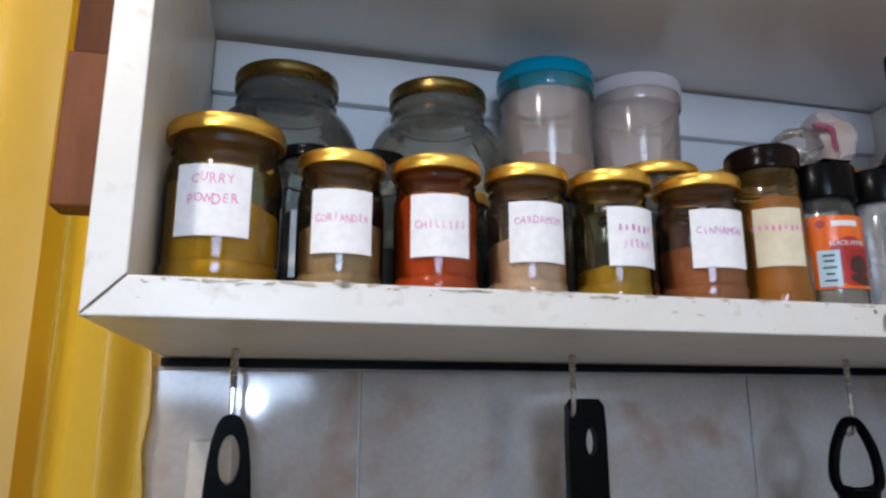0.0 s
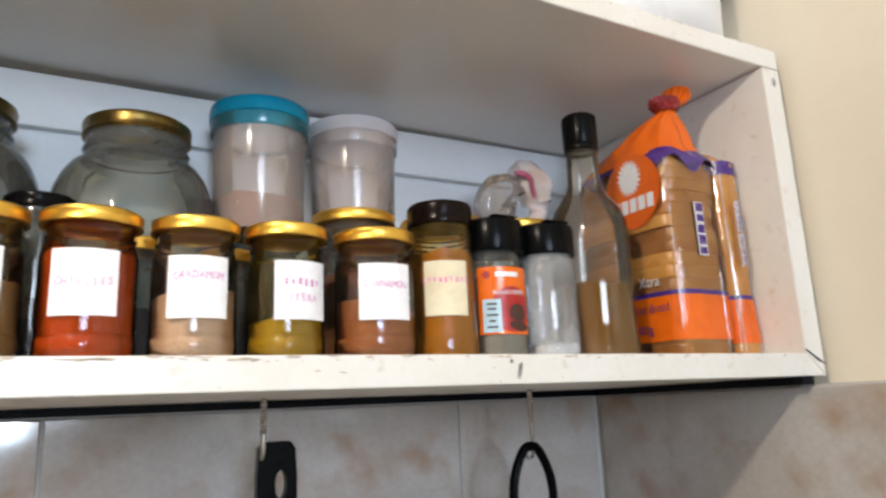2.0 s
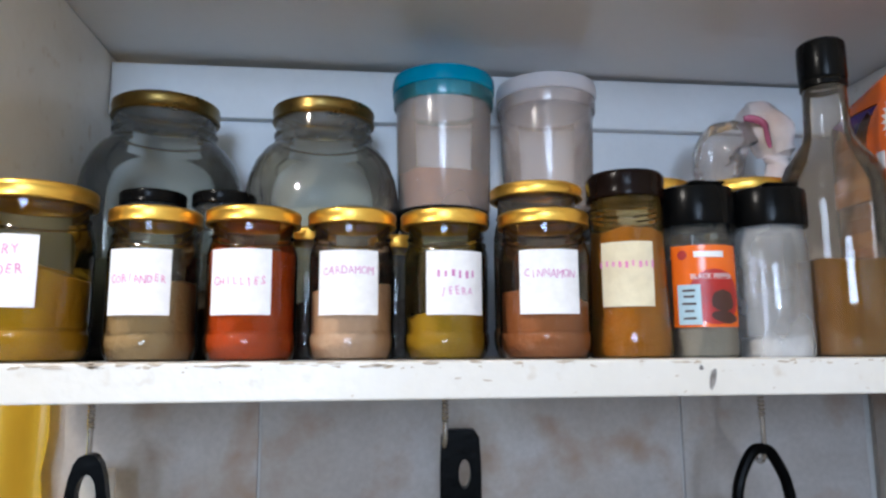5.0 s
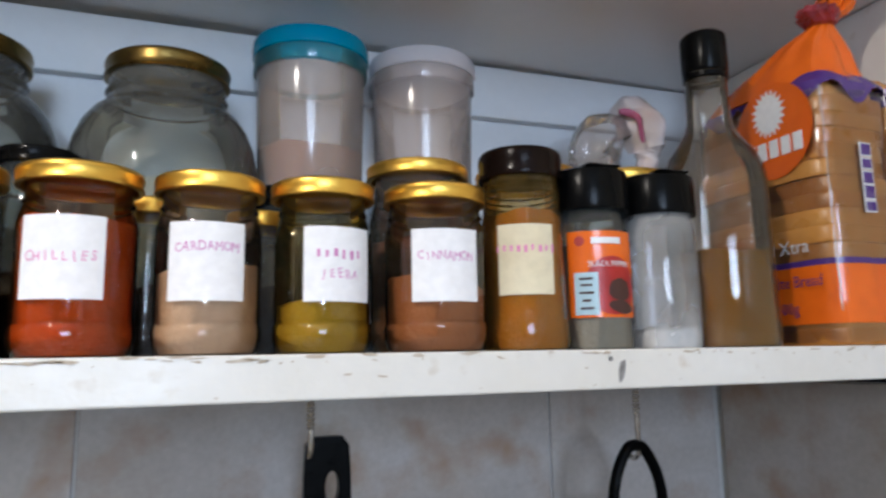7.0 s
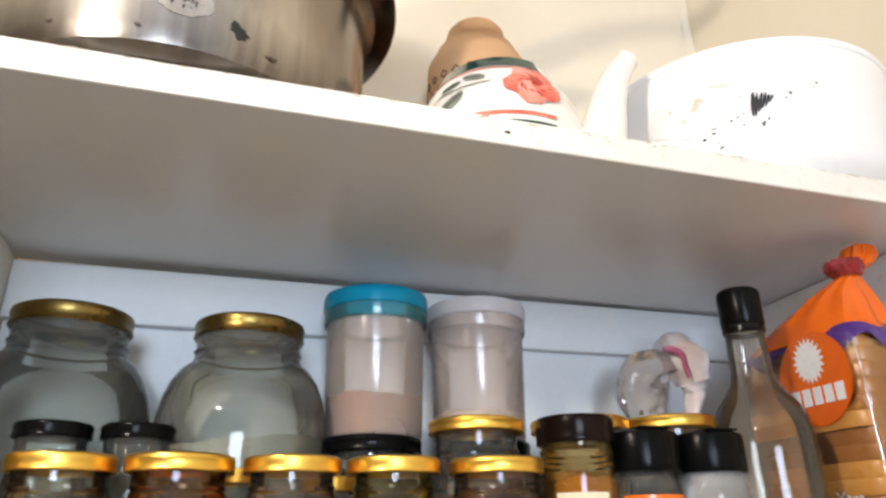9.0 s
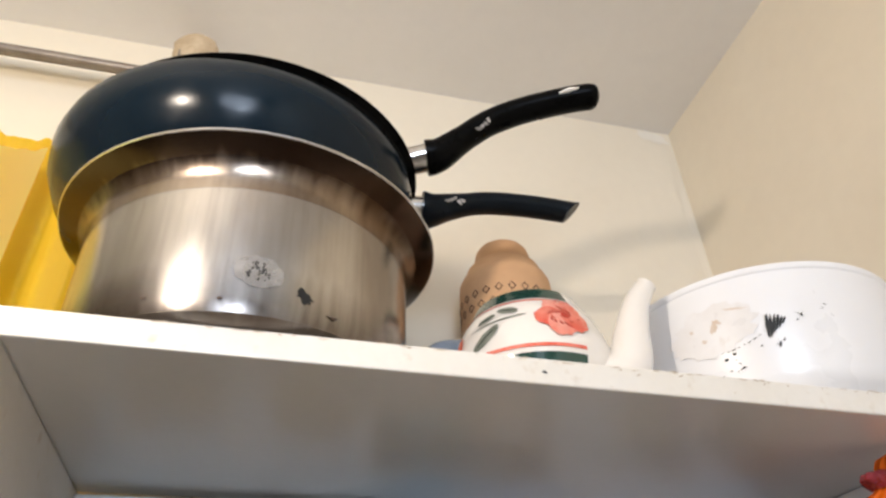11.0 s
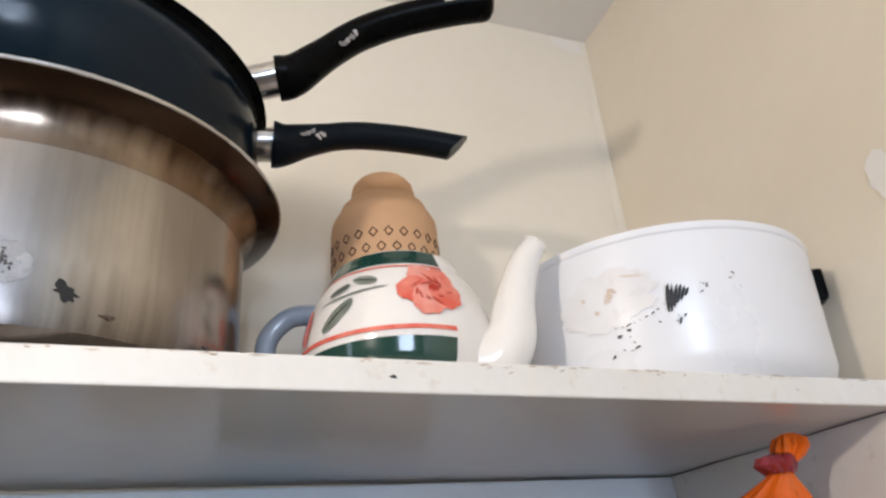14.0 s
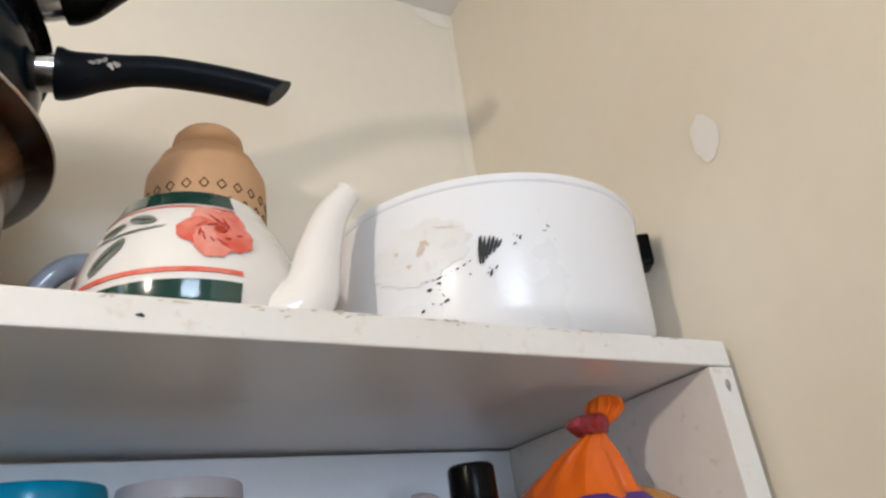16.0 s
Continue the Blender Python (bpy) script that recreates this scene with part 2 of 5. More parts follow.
PURPLE = surf("purple printed film", (0.075, 0.03, 0.20), rough=0.25, bump=0.2, fine=70)
PRINT_WHITE = surf("white print", (0.85, 0.85, 0.85), rough=0.4, bump=0)
PRINT_RED = surf("red print", (0.42, 0.014, 0.010), (0.34, 0.010, 0.008), 60, 0.4, bump=0)
PRINT_DARK = surf("dark brown print", (0.06, 0.02, 0.015), rough=0.4, bump=0)
PRINT_BLUE = surf("pale blue print", (0.45, 0.62, 0.70), rough=0.4, bump=0)
CRUST = surf("bread crust in clear film", (0.44, 0.170, 0.022), (0.50, 0.235, 0.055), 22, 0.16, bump=0.3, fine=90, coat=0.7, spots=(0.38, 0.12, 0.014), spot_scale=18, spot_cut=0.52, spot_soft=0.22)
STEEL = burnt_steel("stained stainless steel", (0.62, 0.595, 0.57), (0.35, 0.31, 0.28), 0.036, 0.004, 0.034, 0.72)
BURNT_STEEL = burnt_steel("heat-browned steel rim", (0.52, 0.45, 0.38), (0.20, 0.13, 0.08), 0.098, 0.1120, 0.018, 0.92)
CHROME = surf("worn chrome ferrule", (0.70, 0.70, 0.70), (0.5, 0.48, 0.45), 40, 0.2, 1.0, bump=0.02)
PAN_BLUE = surf("dark blue enamel", (0.003, 0.009, 0.016), (0.004, 0.011, 0.019), 20, 0.2, bump=0.02, spec=0.22)
BAKELITE = surf("black moulded handle", (0.002, 0.002, 0.002), (0.003, 0.003, 0.003), 40, 0.30, bump=0.1, spec=0.05)
SLATE_HANDLE = surf("charcoal moulded handle", (0.005, 0.007, 0.010), (0.007, 0.010, 0.013), 40, 0.32, bump=0.1, spec=0.10)
CHIP = surf("chipped pale paint", (0.42, 0.39, 0.37), (0.12, 0.11, 0.10), 200, 0.6, bump=0.2)
GLAZE = surf("cream glazed china", (0.83, 0.79, 0.74), (0.81, 0.76, 0.70), 6, 0.14, bump=0.01, coat=0.4, grain=0.12)
GREEN_GLAZE = surf("dark green glaze", (0.012, 0.045, 0.035), (0.018, 0.06, 0.045), 40, 0.12, bump=0.02, coat=0.5)
RED_GLAZE = surf("coral red brushed glaze", (0.72, 0.10, 0.06), (0.80, 0.25, 0.18), 90, 0.16, bump=0.02, coat=0.4)
LEAF_GLAZE = surf("grey green brushed glaze", (0.17, 0.19, 0.155), (0.30, 0.31, 0.26), 90, 0.16, bump=0.02, coat=0.4)
GREY_GLAZE = surf("blue grey glaze", (0.36, 0.40, 0.46), rough=0.15, bump=0.02, coat=0.4)
CLAY = surf("unglazed tan clay", (0.64, 0.38, 0.20), (0.59, 0.34, 0.175), 10, 0.75, bump=0.12, fine=240, grain=0.35)
CLAY_DARK = surf("dark cut clay", (0.08, 0.03, 0.015), rough=0.9)
ENAMEL = surf("white enamel", (0.84, 0.84, 0.85), (0.82, 0.81, 0.81), 5, 0.30, bump=0.03, fine=60, coat=0.0, grain=0.12)
ENAMEL_STAIN = surf("browned worn transfer", (0.84, 0.835, 0.84), (0.78, 0.755, 0.735), 22, 0.3, bump=0.04, spots=(0.56, 0.47, 0.38), spot_scale=30, spot_cut=0.60, spot_soft=0.12, grain=0.3)
BLACK_CHIP = surf("black chipped enamel", (0.01, 0.01, 0.01), rough=0.5)
CURTAIN_GOLD = cloth("gold yellow satin", (0.88, 0.55, 0.022), (0.91, 0.63, 0.06), 0.5, 8.0)
CURTAIN_SHEER = cloth("sheer lemon curtain", (0.98, 0.90, 0.34), (0.98, 0.97, 0.72), 0.86, 7.0)
RAIL = surf("brown grey curtain rail", (0.30, 0.26, 0.22), (0.20, 0.16, 0.13), 30, 0.4, 0.3)
PLASTER = surf("white plaster patch", (0.86, 0.83, 0.78), (0.85, 0.81, 0.75), 20, 0.8, bump=0.03, grain=0.3)
WINDOW_GLASS = film("window glass", (0.95, 0.97, 0.97), 0.05)
BEIGE_PLASTIC = surf("cream plastic", (0.66, 0.57, 0.45), rough=0.4)
PINK_FILM = surf("pink and white printed film", (0.89, 0.86, 0.88), (0.84, 0.74, 0.78), 40, 0.2, bump=0.1, grain=0.3, coat=0.4)
BAG_FILM = film("crumpled clear film", (0.94, 0.93, 0.92), 0.16, (0.92, 0.87, 0.85), 0.07, 12)
OIL = film("amber cooking oil", (0.72, 0.44, 0.05), 0.62, (0.30, 0.135, 0.003), 0.05, 3)


def powder_of(name, a, b=None):
    return surf(name, a, b or tuple(0.8 * c for c in a), 30, 0.95, bump=0.5, fine=420, spec=0.1)


CURRY, CORIANDER = powder_of("curry powder", (0.60, 0.34, 0.006)), powder_of("ground coriander", (0.46, 0.32, 0.17))
CHILLI, CARDAMOM = powder_of("chilli powder", (0.55, 0.100, 0.005)), powder_of("ground cardamom", (0.70, 0.50, 0.34))
JEERA, CINNAMON = powder_of("ground cumin mix", (0.48, 0.30, 0.02)), powder_of("ground cinnamon", (0.45, 0.20, 0.08))
SPICE, PEPPER = powder_of("orange brown spice", (0.47, 0.20, 0.010)), powder_of("ground pepper", (0.42, 0.34, 0.26))
SALT, FLOUR = powder_of("white salt", (0.78, 0.76, 0.72)), powder_of("pale flour", (0.44, 0.43, 0.36))
COCOA, GREY_SEED = powder_of("pink brown powder", (0.24, 0.080, 0.034)), powder_of("grey green seeds", (0.13, 0.14, 0.12))
SUGAR, DARK_TEA = powder_of("cream sugar", (0.64, 0.54, 0.46)), powder_of("dark tea leaves", (0.05, 0.03, 0.02))

# ---------------------------------------------------------------- makers


def thing(name, x, y, z, label="", category="", group="", kind="", rz=0):
    ob = new(name)
    ob.empty_display_size = 0.02
    ob.matrix_world = Matrix.Translation(P(x, y, z)) @ pose(0, 0, 0, 0, 0, rz)
    return tagged(ob, label, category, group, kind)


def mesh_of(name, bm, mats):
    bmesh.ops.recalc_face_normals(bm, faces=bm.faces)
    rounded = [f.smooth for f in bm.faces]
    bm.transform(Matrix.Diagonal((U, U, U, 1)))
    me = bpy.data.meshes.new(name)
    bm.to_mesh(me)
    bm.free()
    for m in mats if isinstance(mats, (list, tuple)) else [mats]:
        me.materials.append(m)
    me.set_sharp_from_angle(angle=radians(28))
    me.polygons.foreach_set("use_smooth", rounded)
    return me


def rounded_off(bm):
    for f in bm.faces:
        f.smooth = True
    return bm


def part(name, bm, mats, parent, label=""):
    """One mesh under a thing or a part, in plan units from the thing's origin."""
    ob = new(name, mesh_of(name, bm, mats))
    ob.parent = parent
    return tagged(ob, label)


def structure(name, bm, mats, label):
    ob = new(name, mesh_of(name, bm, mats))
    ob.location = (0, 0, SHELF_Z)
    return tagged(ob, label, name.split("_")[0], kind="structure")


def lathe(profile, seg=40, bm=None, cx=0.0, cy=0.0, wobble=0.0):
    bm = bm or bmesh.new()
    rings = []
    for r, z in profile:
        if r < 1e-6:
            rings.append([bm.verts.new((cx, cy, z))])
        else:
            rings.append([bm.verts.new((cx + r * math.cos(a) * (1 + wobble * math.sin(3 * a + 40 * z)), cy + r * math.sin(a), z))
                          for a in (2 * math.pi * i / seg for i in range(seg))])
    for p, q in zip(rings, rings[1:]):
        for i in range(seg):
            j = (i + 1) % seg
            loop = [p[i % len(p)], p[j % len(p)], q[j % len(q)], q[i % len(q)]]
            seen = []
            for v in loop:
                if v not in seen:
                    seen.append(v)
            if len(seen) > 2:
                bm.faces.new(seen)
    return rounded_off(bm)


def box(x0, y0, z0, x1, y1, z1, bevel=0.0, bm=None):
    bm = bm or bmesh.new()
    made = bmesh.ops.create_cube(bm, size=1.0)["verts"]
    for v in made:
        v.co = Vector((x0 if v.co.x < 0 else x1, y0 if v.co.y < 0 else y1, z0 if v.co.z < 0 else z1))
    if bevel:
        edges = list({e for v in made for e in v.link_edges})
        bmesh.ops.bevel(bm, geom=edges, offset=bevel, segments=2, affect="EDGES", profile=0.6)
    return bm


def tube(points, radii, seg=12, flat=1.0, bm=None):
    """A swept tube through points; flat squeezes it in height."""
    bm = bm or bmesh.new()
    pts = [Vector(p) for p in points]
    radii = radii if isinstance(radii, (list, tuple)) else [radii] * len(pts)
    rings, last = [], None
    for i, p in enumerate(pts):
        d = (pts[min(i + 1, len(pts) - 1)] - pts[max(i - 1, 0)]).normalized()
        side = d.cross(Vector((0, 0, 1)))
        if side.length < 0.05:
            side = last or Vector((1, 0, 0))
        side = (side - d * side.dot(d)).normalized()
        if last and side.dot(last) < 0:
            side = -side
        last, up = side, side.cross(d).normalized()
        rings.append([bm.verts.new(p + side * radii[i] * math.cos(a) + up * radii[i] * flat * math.sin(a)) for a in (2 * math.pi * k / seg for k in range(seg))])
    for p, q in zip(rings, rings[1:]):
        for i in range(seg):
            bm.faces.new((p[i], p[(i + 1) % seg], q[(i + 1) % seg], q[i]))
    rounded_off(bm)
    bm.faces.new(rings[0])
    bm.faces.new(rings[-1])
    return bm


def smooth_path(points, n=6):
    """Catmull-Rom through points."""
    pts = [Vector(p) for p in points]
    out = []
    for i in range(len(pts) - 1):
        a, b, c, d = pts[max(i - 1, 0)], pts[i], pts[i + 1], pts[min(i + 2, len(pts) - 1)]
        for k in range(n):
            t = k / n
            out.append(0.5 * (2 * b + (c - a) * t + (2 * a - 5 * b + 4 * c - d) * t * t + (3 * b - a - 3 * c + d) * t ** 3))
    return out + [pts[-1]]


def on_round(bm, r, turn=0.0, taper=None):
    """Wrap a flat shape (x along, z up, y out) round an upright cylinder; turn in degrees from the front."""
    for v in bm.verts:
        rr = (taper(v.co.z) if taper else r) - v.co.y
        a = v.co.x / r + radians(turn)
        v.co = Vector((rr * math.sin(a), -rr * math.cos(a), v.co.z))
    return bm


def patch(w, h, z, thick=0.0006, nx=14, nz=4, bm=None, cx=0.0, ragged=0.0):
    """A thin sheet in the x-z plane, its back at y = 0, to be wrapped on something."""
    bm = bm or bmesh.new()
    grid = [[[bm.verts.new((cx - w / 2 + w * i / nx + ragged * random.uniform(-1, 1), -thick * s, z - h / 2 + h * k / nz + ragged * random.uniform(-1, 1)))
              for i in range(nx + 1)] for k in range(nz + 1)] for s in (0.2, 1.0)]
    for s in (0, 1):
        for k in range(nz):
            for i in range(nx):
                g = grid[s]
                bm.faces.new((g[k][i], g[k][i + 1], g[k + 1][i + 1], g[k + 1][i]))
    rim = [(0, i) for i in range(nx)] + [(k, nx) for k in range(nz)] + [(nz, i) for i in range(nx, 0, -1)] + [(k, 0) for k in range(nz, 0, -1)]
    for (k, i), (k2, i2) in zip(rim, rim[1:] + rim[:1]):
        bm.faces.new((grid[0][k][i], grid[0][k2][i2], grid[1][k2][i2], grid[1][k][i]))
    return rounded_off(bm)


def blob(w, h, x, z, n=18, rough=0.0, thick=0.0008, petal=0.0, petals=5, tilt=0.0, bm=None):
    """A thin painted shape with an uneven outline, in the x-z plane."""
    bm = bm or bmesh.new()
    c, s = math.cos(radians(tilt)), math.sin(radians(tilt))
    steps = 1 if max(w, h) < 0.012 else 6 if max(w, h) > 0.04 else 3
    rings = [[] for _ in range(steps)]
    for i in range(n):
        a = 2 * math.pi * i / n
        k = 1 + rough * random.uniform(-1, 1) + petal * math.cos(petals * a)
        for q in range(steps):
            f = k * (q + 1) / steps
            px, pz = w / 2 * f * math.cos(a), h / 2 * f * math.sin(a)
            rings[q].append(bm.verts.new((x + px * c - pz * s, -thick, z + px * s + pz * c)))
    mid = bm.verts.new((x, -thick, z))
    for i in range(n):
        j = (i + 1) % n
        bm.faces.new((mid, rings[0][i], rings[0][j]))
        for p, q in zip(rings, rings[1:]):
            bm.faces.new((p[i], q[i], q[j], p[j]))
    return rounded_off(bm)


def lettering(words, size, x=0.0, z=0.0, tilt=0.0, out=0.001, squash=1.0, bold=0.0):
    """Words as a flat mesh in the x-z plane, centred at x, z."""
    cu = bpy.data.curves.new("words", "FONT")
    cu.body, cu.size, cu.align_x, cu.align_y = words, size, "CENTER", "CENTER"
    cu.resolution_u, cu.offset = 2, bold
    tmp = new("words", cu)
    me = bpy.data.meshes.new_from_object(tmp.evaluated_get(bpy.context.evaluated_depsgraph_get()))
    bm = bmesh.new()
    bm.from_mesh(me)
    bpy.data.objects.remove(tmp)
    bpy.data.meshes.remove(me)
    c, s = math.cos(radians(tilt)), math.sin(radians(tilt))
    for v in bm.verts:
        a, b = v.co.x * squash, v.co.y
        v.co = Vector((x + a * c - b * s, -out, z + a * s + b * c))
    return bm


def scrawl(words, size, x, z, squash=1.0):
    """Hand-printed capitals: letters that jump and lean a little."""
    whole = bmesh.new()
    step = size * 0.74 * squash
    for i, ch in enumerate(words):
        one = lettering(ch, size * random.uniform(0.9, 1.12), x + (i - (len(words) - 1) / 2) * step, z + size * random.uniform(-0.10, 0.10), random.uniform(-9, 9), 0.0012, squash=squash)
        tmp = bpy.data.meshes.new("letter")
        one.to_mesh(tmp)
        one.free()
        whole.from_mesh(tmp)
        bpy.data.meshes.remove(tmp)
    return whole


def join(*bms):
    whole = bmesh.new()
    for one in bms:
        tmp = bpy.data.meshes.new("piece")
        one.to_mesh(tmp)
        one.free()
        whole.from_mesh(tmp)
        bpy.data.meshes.remove(tmp)
    return whole


# ---------------------------------------------------------------- the room
WALL_Y, WALL_X, TOP, FLOOR_Z = 0.400, 1.056, 1.199, -SHELF_Z / U
back = box(0.0, WALL_Y, FLOOR_Z, WALL_X + 0.2, WALL_Y + 0.2, TOP)
for b in ((-1.9, WALL_Y, FLOOR_Z, -1.45, WALL_Y + 0.2, TOP), (-1.45, WALL_Y, FLOOR_Z, 0.0, WALL_Y + 0.2, -0.7), (-1.45, WALL_Y, 0.85, 0.0, WALL_Y + 0.2, TOP)):
    box(*b, bm=back)
structure("wall_north", back, WALL_PAINT, "cream painted wall behind the shelf, with a window")
structure("wall_east", box(WALL_X, -3.6, FLOOR_Z, WALL_X + 0.2, WALL_Y, TOP), WALL_PAINT, "cream painted side wall beside the shelf")
# West and south walls are unseen; their brown holds down the fill light.
FAR_WALL = surf("brown for unseen walls", (0.33, 0.28, 0.23), (0.27, 0.22, 0.18), 3, 0.5, stretch=(4, 4, 1))
structure("wall_west", box(-1.9, -3.6, FLOOR_Z, -1.7, WALL_Y, TOP), FAR_WALL, "brown wall of the kitchen")
front = box(-1.9, -3.8, FLOOR_Z, -0.7, -3.6, TOP)
for b in ((0.4, -3.8, FLOOR_Z, WALL_X + 0.2, -3.6, TOP), (-0.7, -3.8, 0.86, 0.4, -3.6, TOP), (-0.7, -3.8, FLOOR_Z, 0.4, -3.6, -0.12)):
    box(*b, bm=front)
structure("wall_south", front, FAR_WALL, "brown wall with an opening to daylight")
structure("floor", box(-1.9, -3.8, FLOOR_Z - 0.1, WALL_X + 0.2, WALL_Y + 0.2, FLOOR_Z), FLOOR, "brown kitchen floor")
structure("ceiling", box(-1.9, -3.8, TOP, WALL_X + 0.2, WALL_Y + 0.2, TOP + 0.15), CEILING_PAINT, "white painted ceiling above the shelf")
ground = new("ground", mesh_of("ground", box(-400, -400, FLOOR_Z - 1.0, 400, 400, FLOOR_Z - 0.9), surf("bare earth", (0.22, 0.17, 0.12))))
ground.location = (0, 0, SHELF_Z)
tagged(ground, "bare earth outside the house", "ground", kind="structure")
patch_bm = blob(0.034, 0.056, 0, 0, 24, 0.14, 0.0004)
dab = structure("trim_plaster", patch_bm, PLASTER, "small dab of white plaster on the cream wall")
dab.matrix_world = Matrix.Translation(P(WALL_X - 0.001, -0.044, 0.605)) @ pose(0, 0, 0, 0, 0, -90)
fill = structure("trim_filler", blob(0.075, 0.030, 0, 0, 22, 0.22, 0.0004, tilt=-14), surf("pale cream filler", (0.84, 0.79, 0.70), (0.82, 0.76, 0.65), 12, 0.7, bump=0.05, grain=0.3), "ragged white filler in the wall corner")
fill.matrix_world = Matrix.Translation(P(WALL_X - 0.045, WALL_Y - 0.001, TOP - 0.020))
streak = structure("trim_seam", blob(0.014, 0.40, 0, 0, 30, 0.35, 0.0004), surf("thin cream filler", (0.84, 0.77, 0.64), (0.82, 0.74, 0.60), 12, 0.7, bump=0.05, grain=0.3), "pale strip of filler down the wall corner")
streak.matrix_world = Matrix.Translation(P(WALL_X - 0.012, WALL_Y - 0.001, 0.92))

window = thing("window_1", -0.725, WALL_Y + 0.1, 0.075, "wooden window behind the yellow curtain", "window", kind="structure")
for b in ((-0.725, -0.03, -0.775, -0.675, 0.03, 0.775), (0.675, -0.03, -0.775, 0.725, 0.03, 0.775), (-0.675, -0.03, 0.725, 0.675, 0.03, 0.775), (-0.675, -0.03, -0.775, 0.675, 0.03, -0.725), (-0.02, -0.03, -0.725, 0.02, 0.03, 0.725)):
    part("window_frame", box(*b, bevel=0.004), BROWN_WOOD, window)
for x0, x1 in ((-0.675, -0.02), (0.02, 0.675)):
    pane = part("pane", box(x0, -0.003, -0.725, x1, 0.003, 0.725), WINDOW_GLASS, window)
    pane.visible_shadow = False

# ---------------------------------------------------------------- the shelf unit
L0, L1, R0, R1, DEPTH, UP0, UP1 = 0.033, 0.058, 1.009, 1.040, 0.386, 0.358, 0.384
unit = thing("wall_shelf", 0, 0, 0, "white painted two-tier wooden wall shelf with worn edges", "shelf")


def mitred(x0, x1, z0, z1, move):
    """A board of the frame whose end corners are slid by move(x, z) to meet its neighbour on the slant."""
    bm = box(x0, 0, z0, x1, DEPTH, z1)
    for v in bm.verts:
        v.co.x, v.co.z = move(v.co.x, v.co.z)
    bmesh.ops.bevel(bm, geom=list(bm.edges), offset=0.0014, segments=2, affect="EDGES", profile=0.6)
    return bm


part("lower_board", mitred(L0, R1, -0.026, 0, lambda x, z: (x, z) if z < -0.01 else ((L1 if x < 0.5 else R0), z)), WHITE_PAINT, unit)
sagging = box(L0, 0, UP0, R1, DEPTH, UP1, 0.0022)
for v in sagging.verts:
    v.co.z += 0.008 * (R1 - v.co.x)
for f in sagging.faces:
    f.material_index = 1 if f.calc_center_median().y < 0.0025 or f.calc_center_median().z > UP1 + 0.004 else 0
part("upper_board", sagging, [SHELF_UNDER, WHITE_PAINT], unit)
part("side_panel", mitred(L0, L1, 0.0003, UP0 + 0.0065, lambda x, z: (x, z) if z > 0.1 or x > L0 + 0.01 else (x, -0.0257)), WHITE_PAINT, unit)
part("side_panel", mitred(R0, R1, 0.0003, UP0 - 0.001, lambda x, z: (x, z) if z > 0.1 or x < R1 - 0.01 else (x, -0.0257)), WHITE_PAINT, unit)
part("back_board", box(L1 + 0.001, DEPTH - 0.012, 0.001, R0 - 0.001, DEPTH, UP0 - 0.001), BACK_PAINT, unit)
part("back_rail", box(L1 + 0.001, DEPTH - 0.026, 0.290, R0 - 0.001, DEPTH - 0.012, UP0 - 0.002, 0.002), BACK_PAINT, unit)
part("corner_crack", tube([(L0 + 0.001, -0.0003, -0.024), (0.046, -0.0006, -0.012), (L1, -0.0003, 0.001)], [0.0003, 0.0006, 0.0003], 6), surf("brown crack", (0.16, 0.11, 0.07), rough=0.8), unit, "brown open mitre joint")
part("nail_hole", blob(0.006, 0.012, 1.027, 0.338, 10, 0.3, 0.0005), CHIP, unit, "filled nail hole")
part("paint_chip", blob(0.004, 0.013, 0.612, -0.014, 10, 0.35, 0.0005, tilt=-15), CHIP, unit, "chipped paint")
part("paint_chip", blob(0.003, 0.004, 0.604, -0.006, 8, 0.35, 0.0005), CHIP, unit, "chipped paint")
part("paint_chip", blob(0.006, 0.003, 0.504, UP0 + 0.016, 8, 0.35, 0.0005), BLACK_CHIP, unit, "chipped paint")
part("paint_chip", tube([(R0, -0.0003, 0.004), (1.03, -0.0005, -0.008), (R1, -0.0003, -0.012)], [0.001, 0.0014, 0.0006], 6), DARK_GAP, unit, "open joint")
chips = bmesh.new()
for i in range(110):
    x = random.uniform(0.06, 1.0)
    low = random.random() < 0.55
    z0, z1 = (-0.026, 0) if low else (UP0, UP1)
    at_top = random.random() < 0.7
    zz = (z1 - random.uniform(0.001, 0.005)) if at_top else random.uniform(z0 + 0.003, z1 - 0.003)
    k = random.uniform(0.10, 0.45)
    zz += 0 if low else 0.008 * (R1 - x)
    blob(0.010 * k * random.uniform(0.3, 1.5), 0.003 * k, x, zz, 9, 0.4, 0.0004, tilt=random.uniform(-25, 25), bm=chips)
for i in range(46):
    blob(random.uniform(0.003, 0.016), random.uniform(0.0007, 0.0024), random.choice((random.gauss(0.20, 0.08), random.uniform(0.07, 1.0))), -random.uniform(0.0004, 0.0034), 11, 0.4, 0.0004, tilt=random.uniform(-6, 6), bm=chips)
for i in range(30):
    x = random.uniform(0.06, 1.0)
    blob(random.uniform(0.003, 0.014), random.uniform(0.0006, 0.0018), x, UP1 - random.uniform(0.0006, 0.003) + 0.008 * (R1 - x), 11, 0.4, 0.0004, tilt=random.uniform(-6, 6), bm=chips)
tagged(part("worn_paint", chips, surf("worn brown paint edge", (0.64, 0.56, 0.46), (0.46, 0.36, 0.25), 120, 0.7), unit, "brown worn marks on the front edges"), kind="stuff")
# Near-black strip stands in for the dark, shaded gap under the lower board.
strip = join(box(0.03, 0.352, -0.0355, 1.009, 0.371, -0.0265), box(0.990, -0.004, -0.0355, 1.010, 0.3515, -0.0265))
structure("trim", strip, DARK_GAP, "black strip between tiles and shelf")

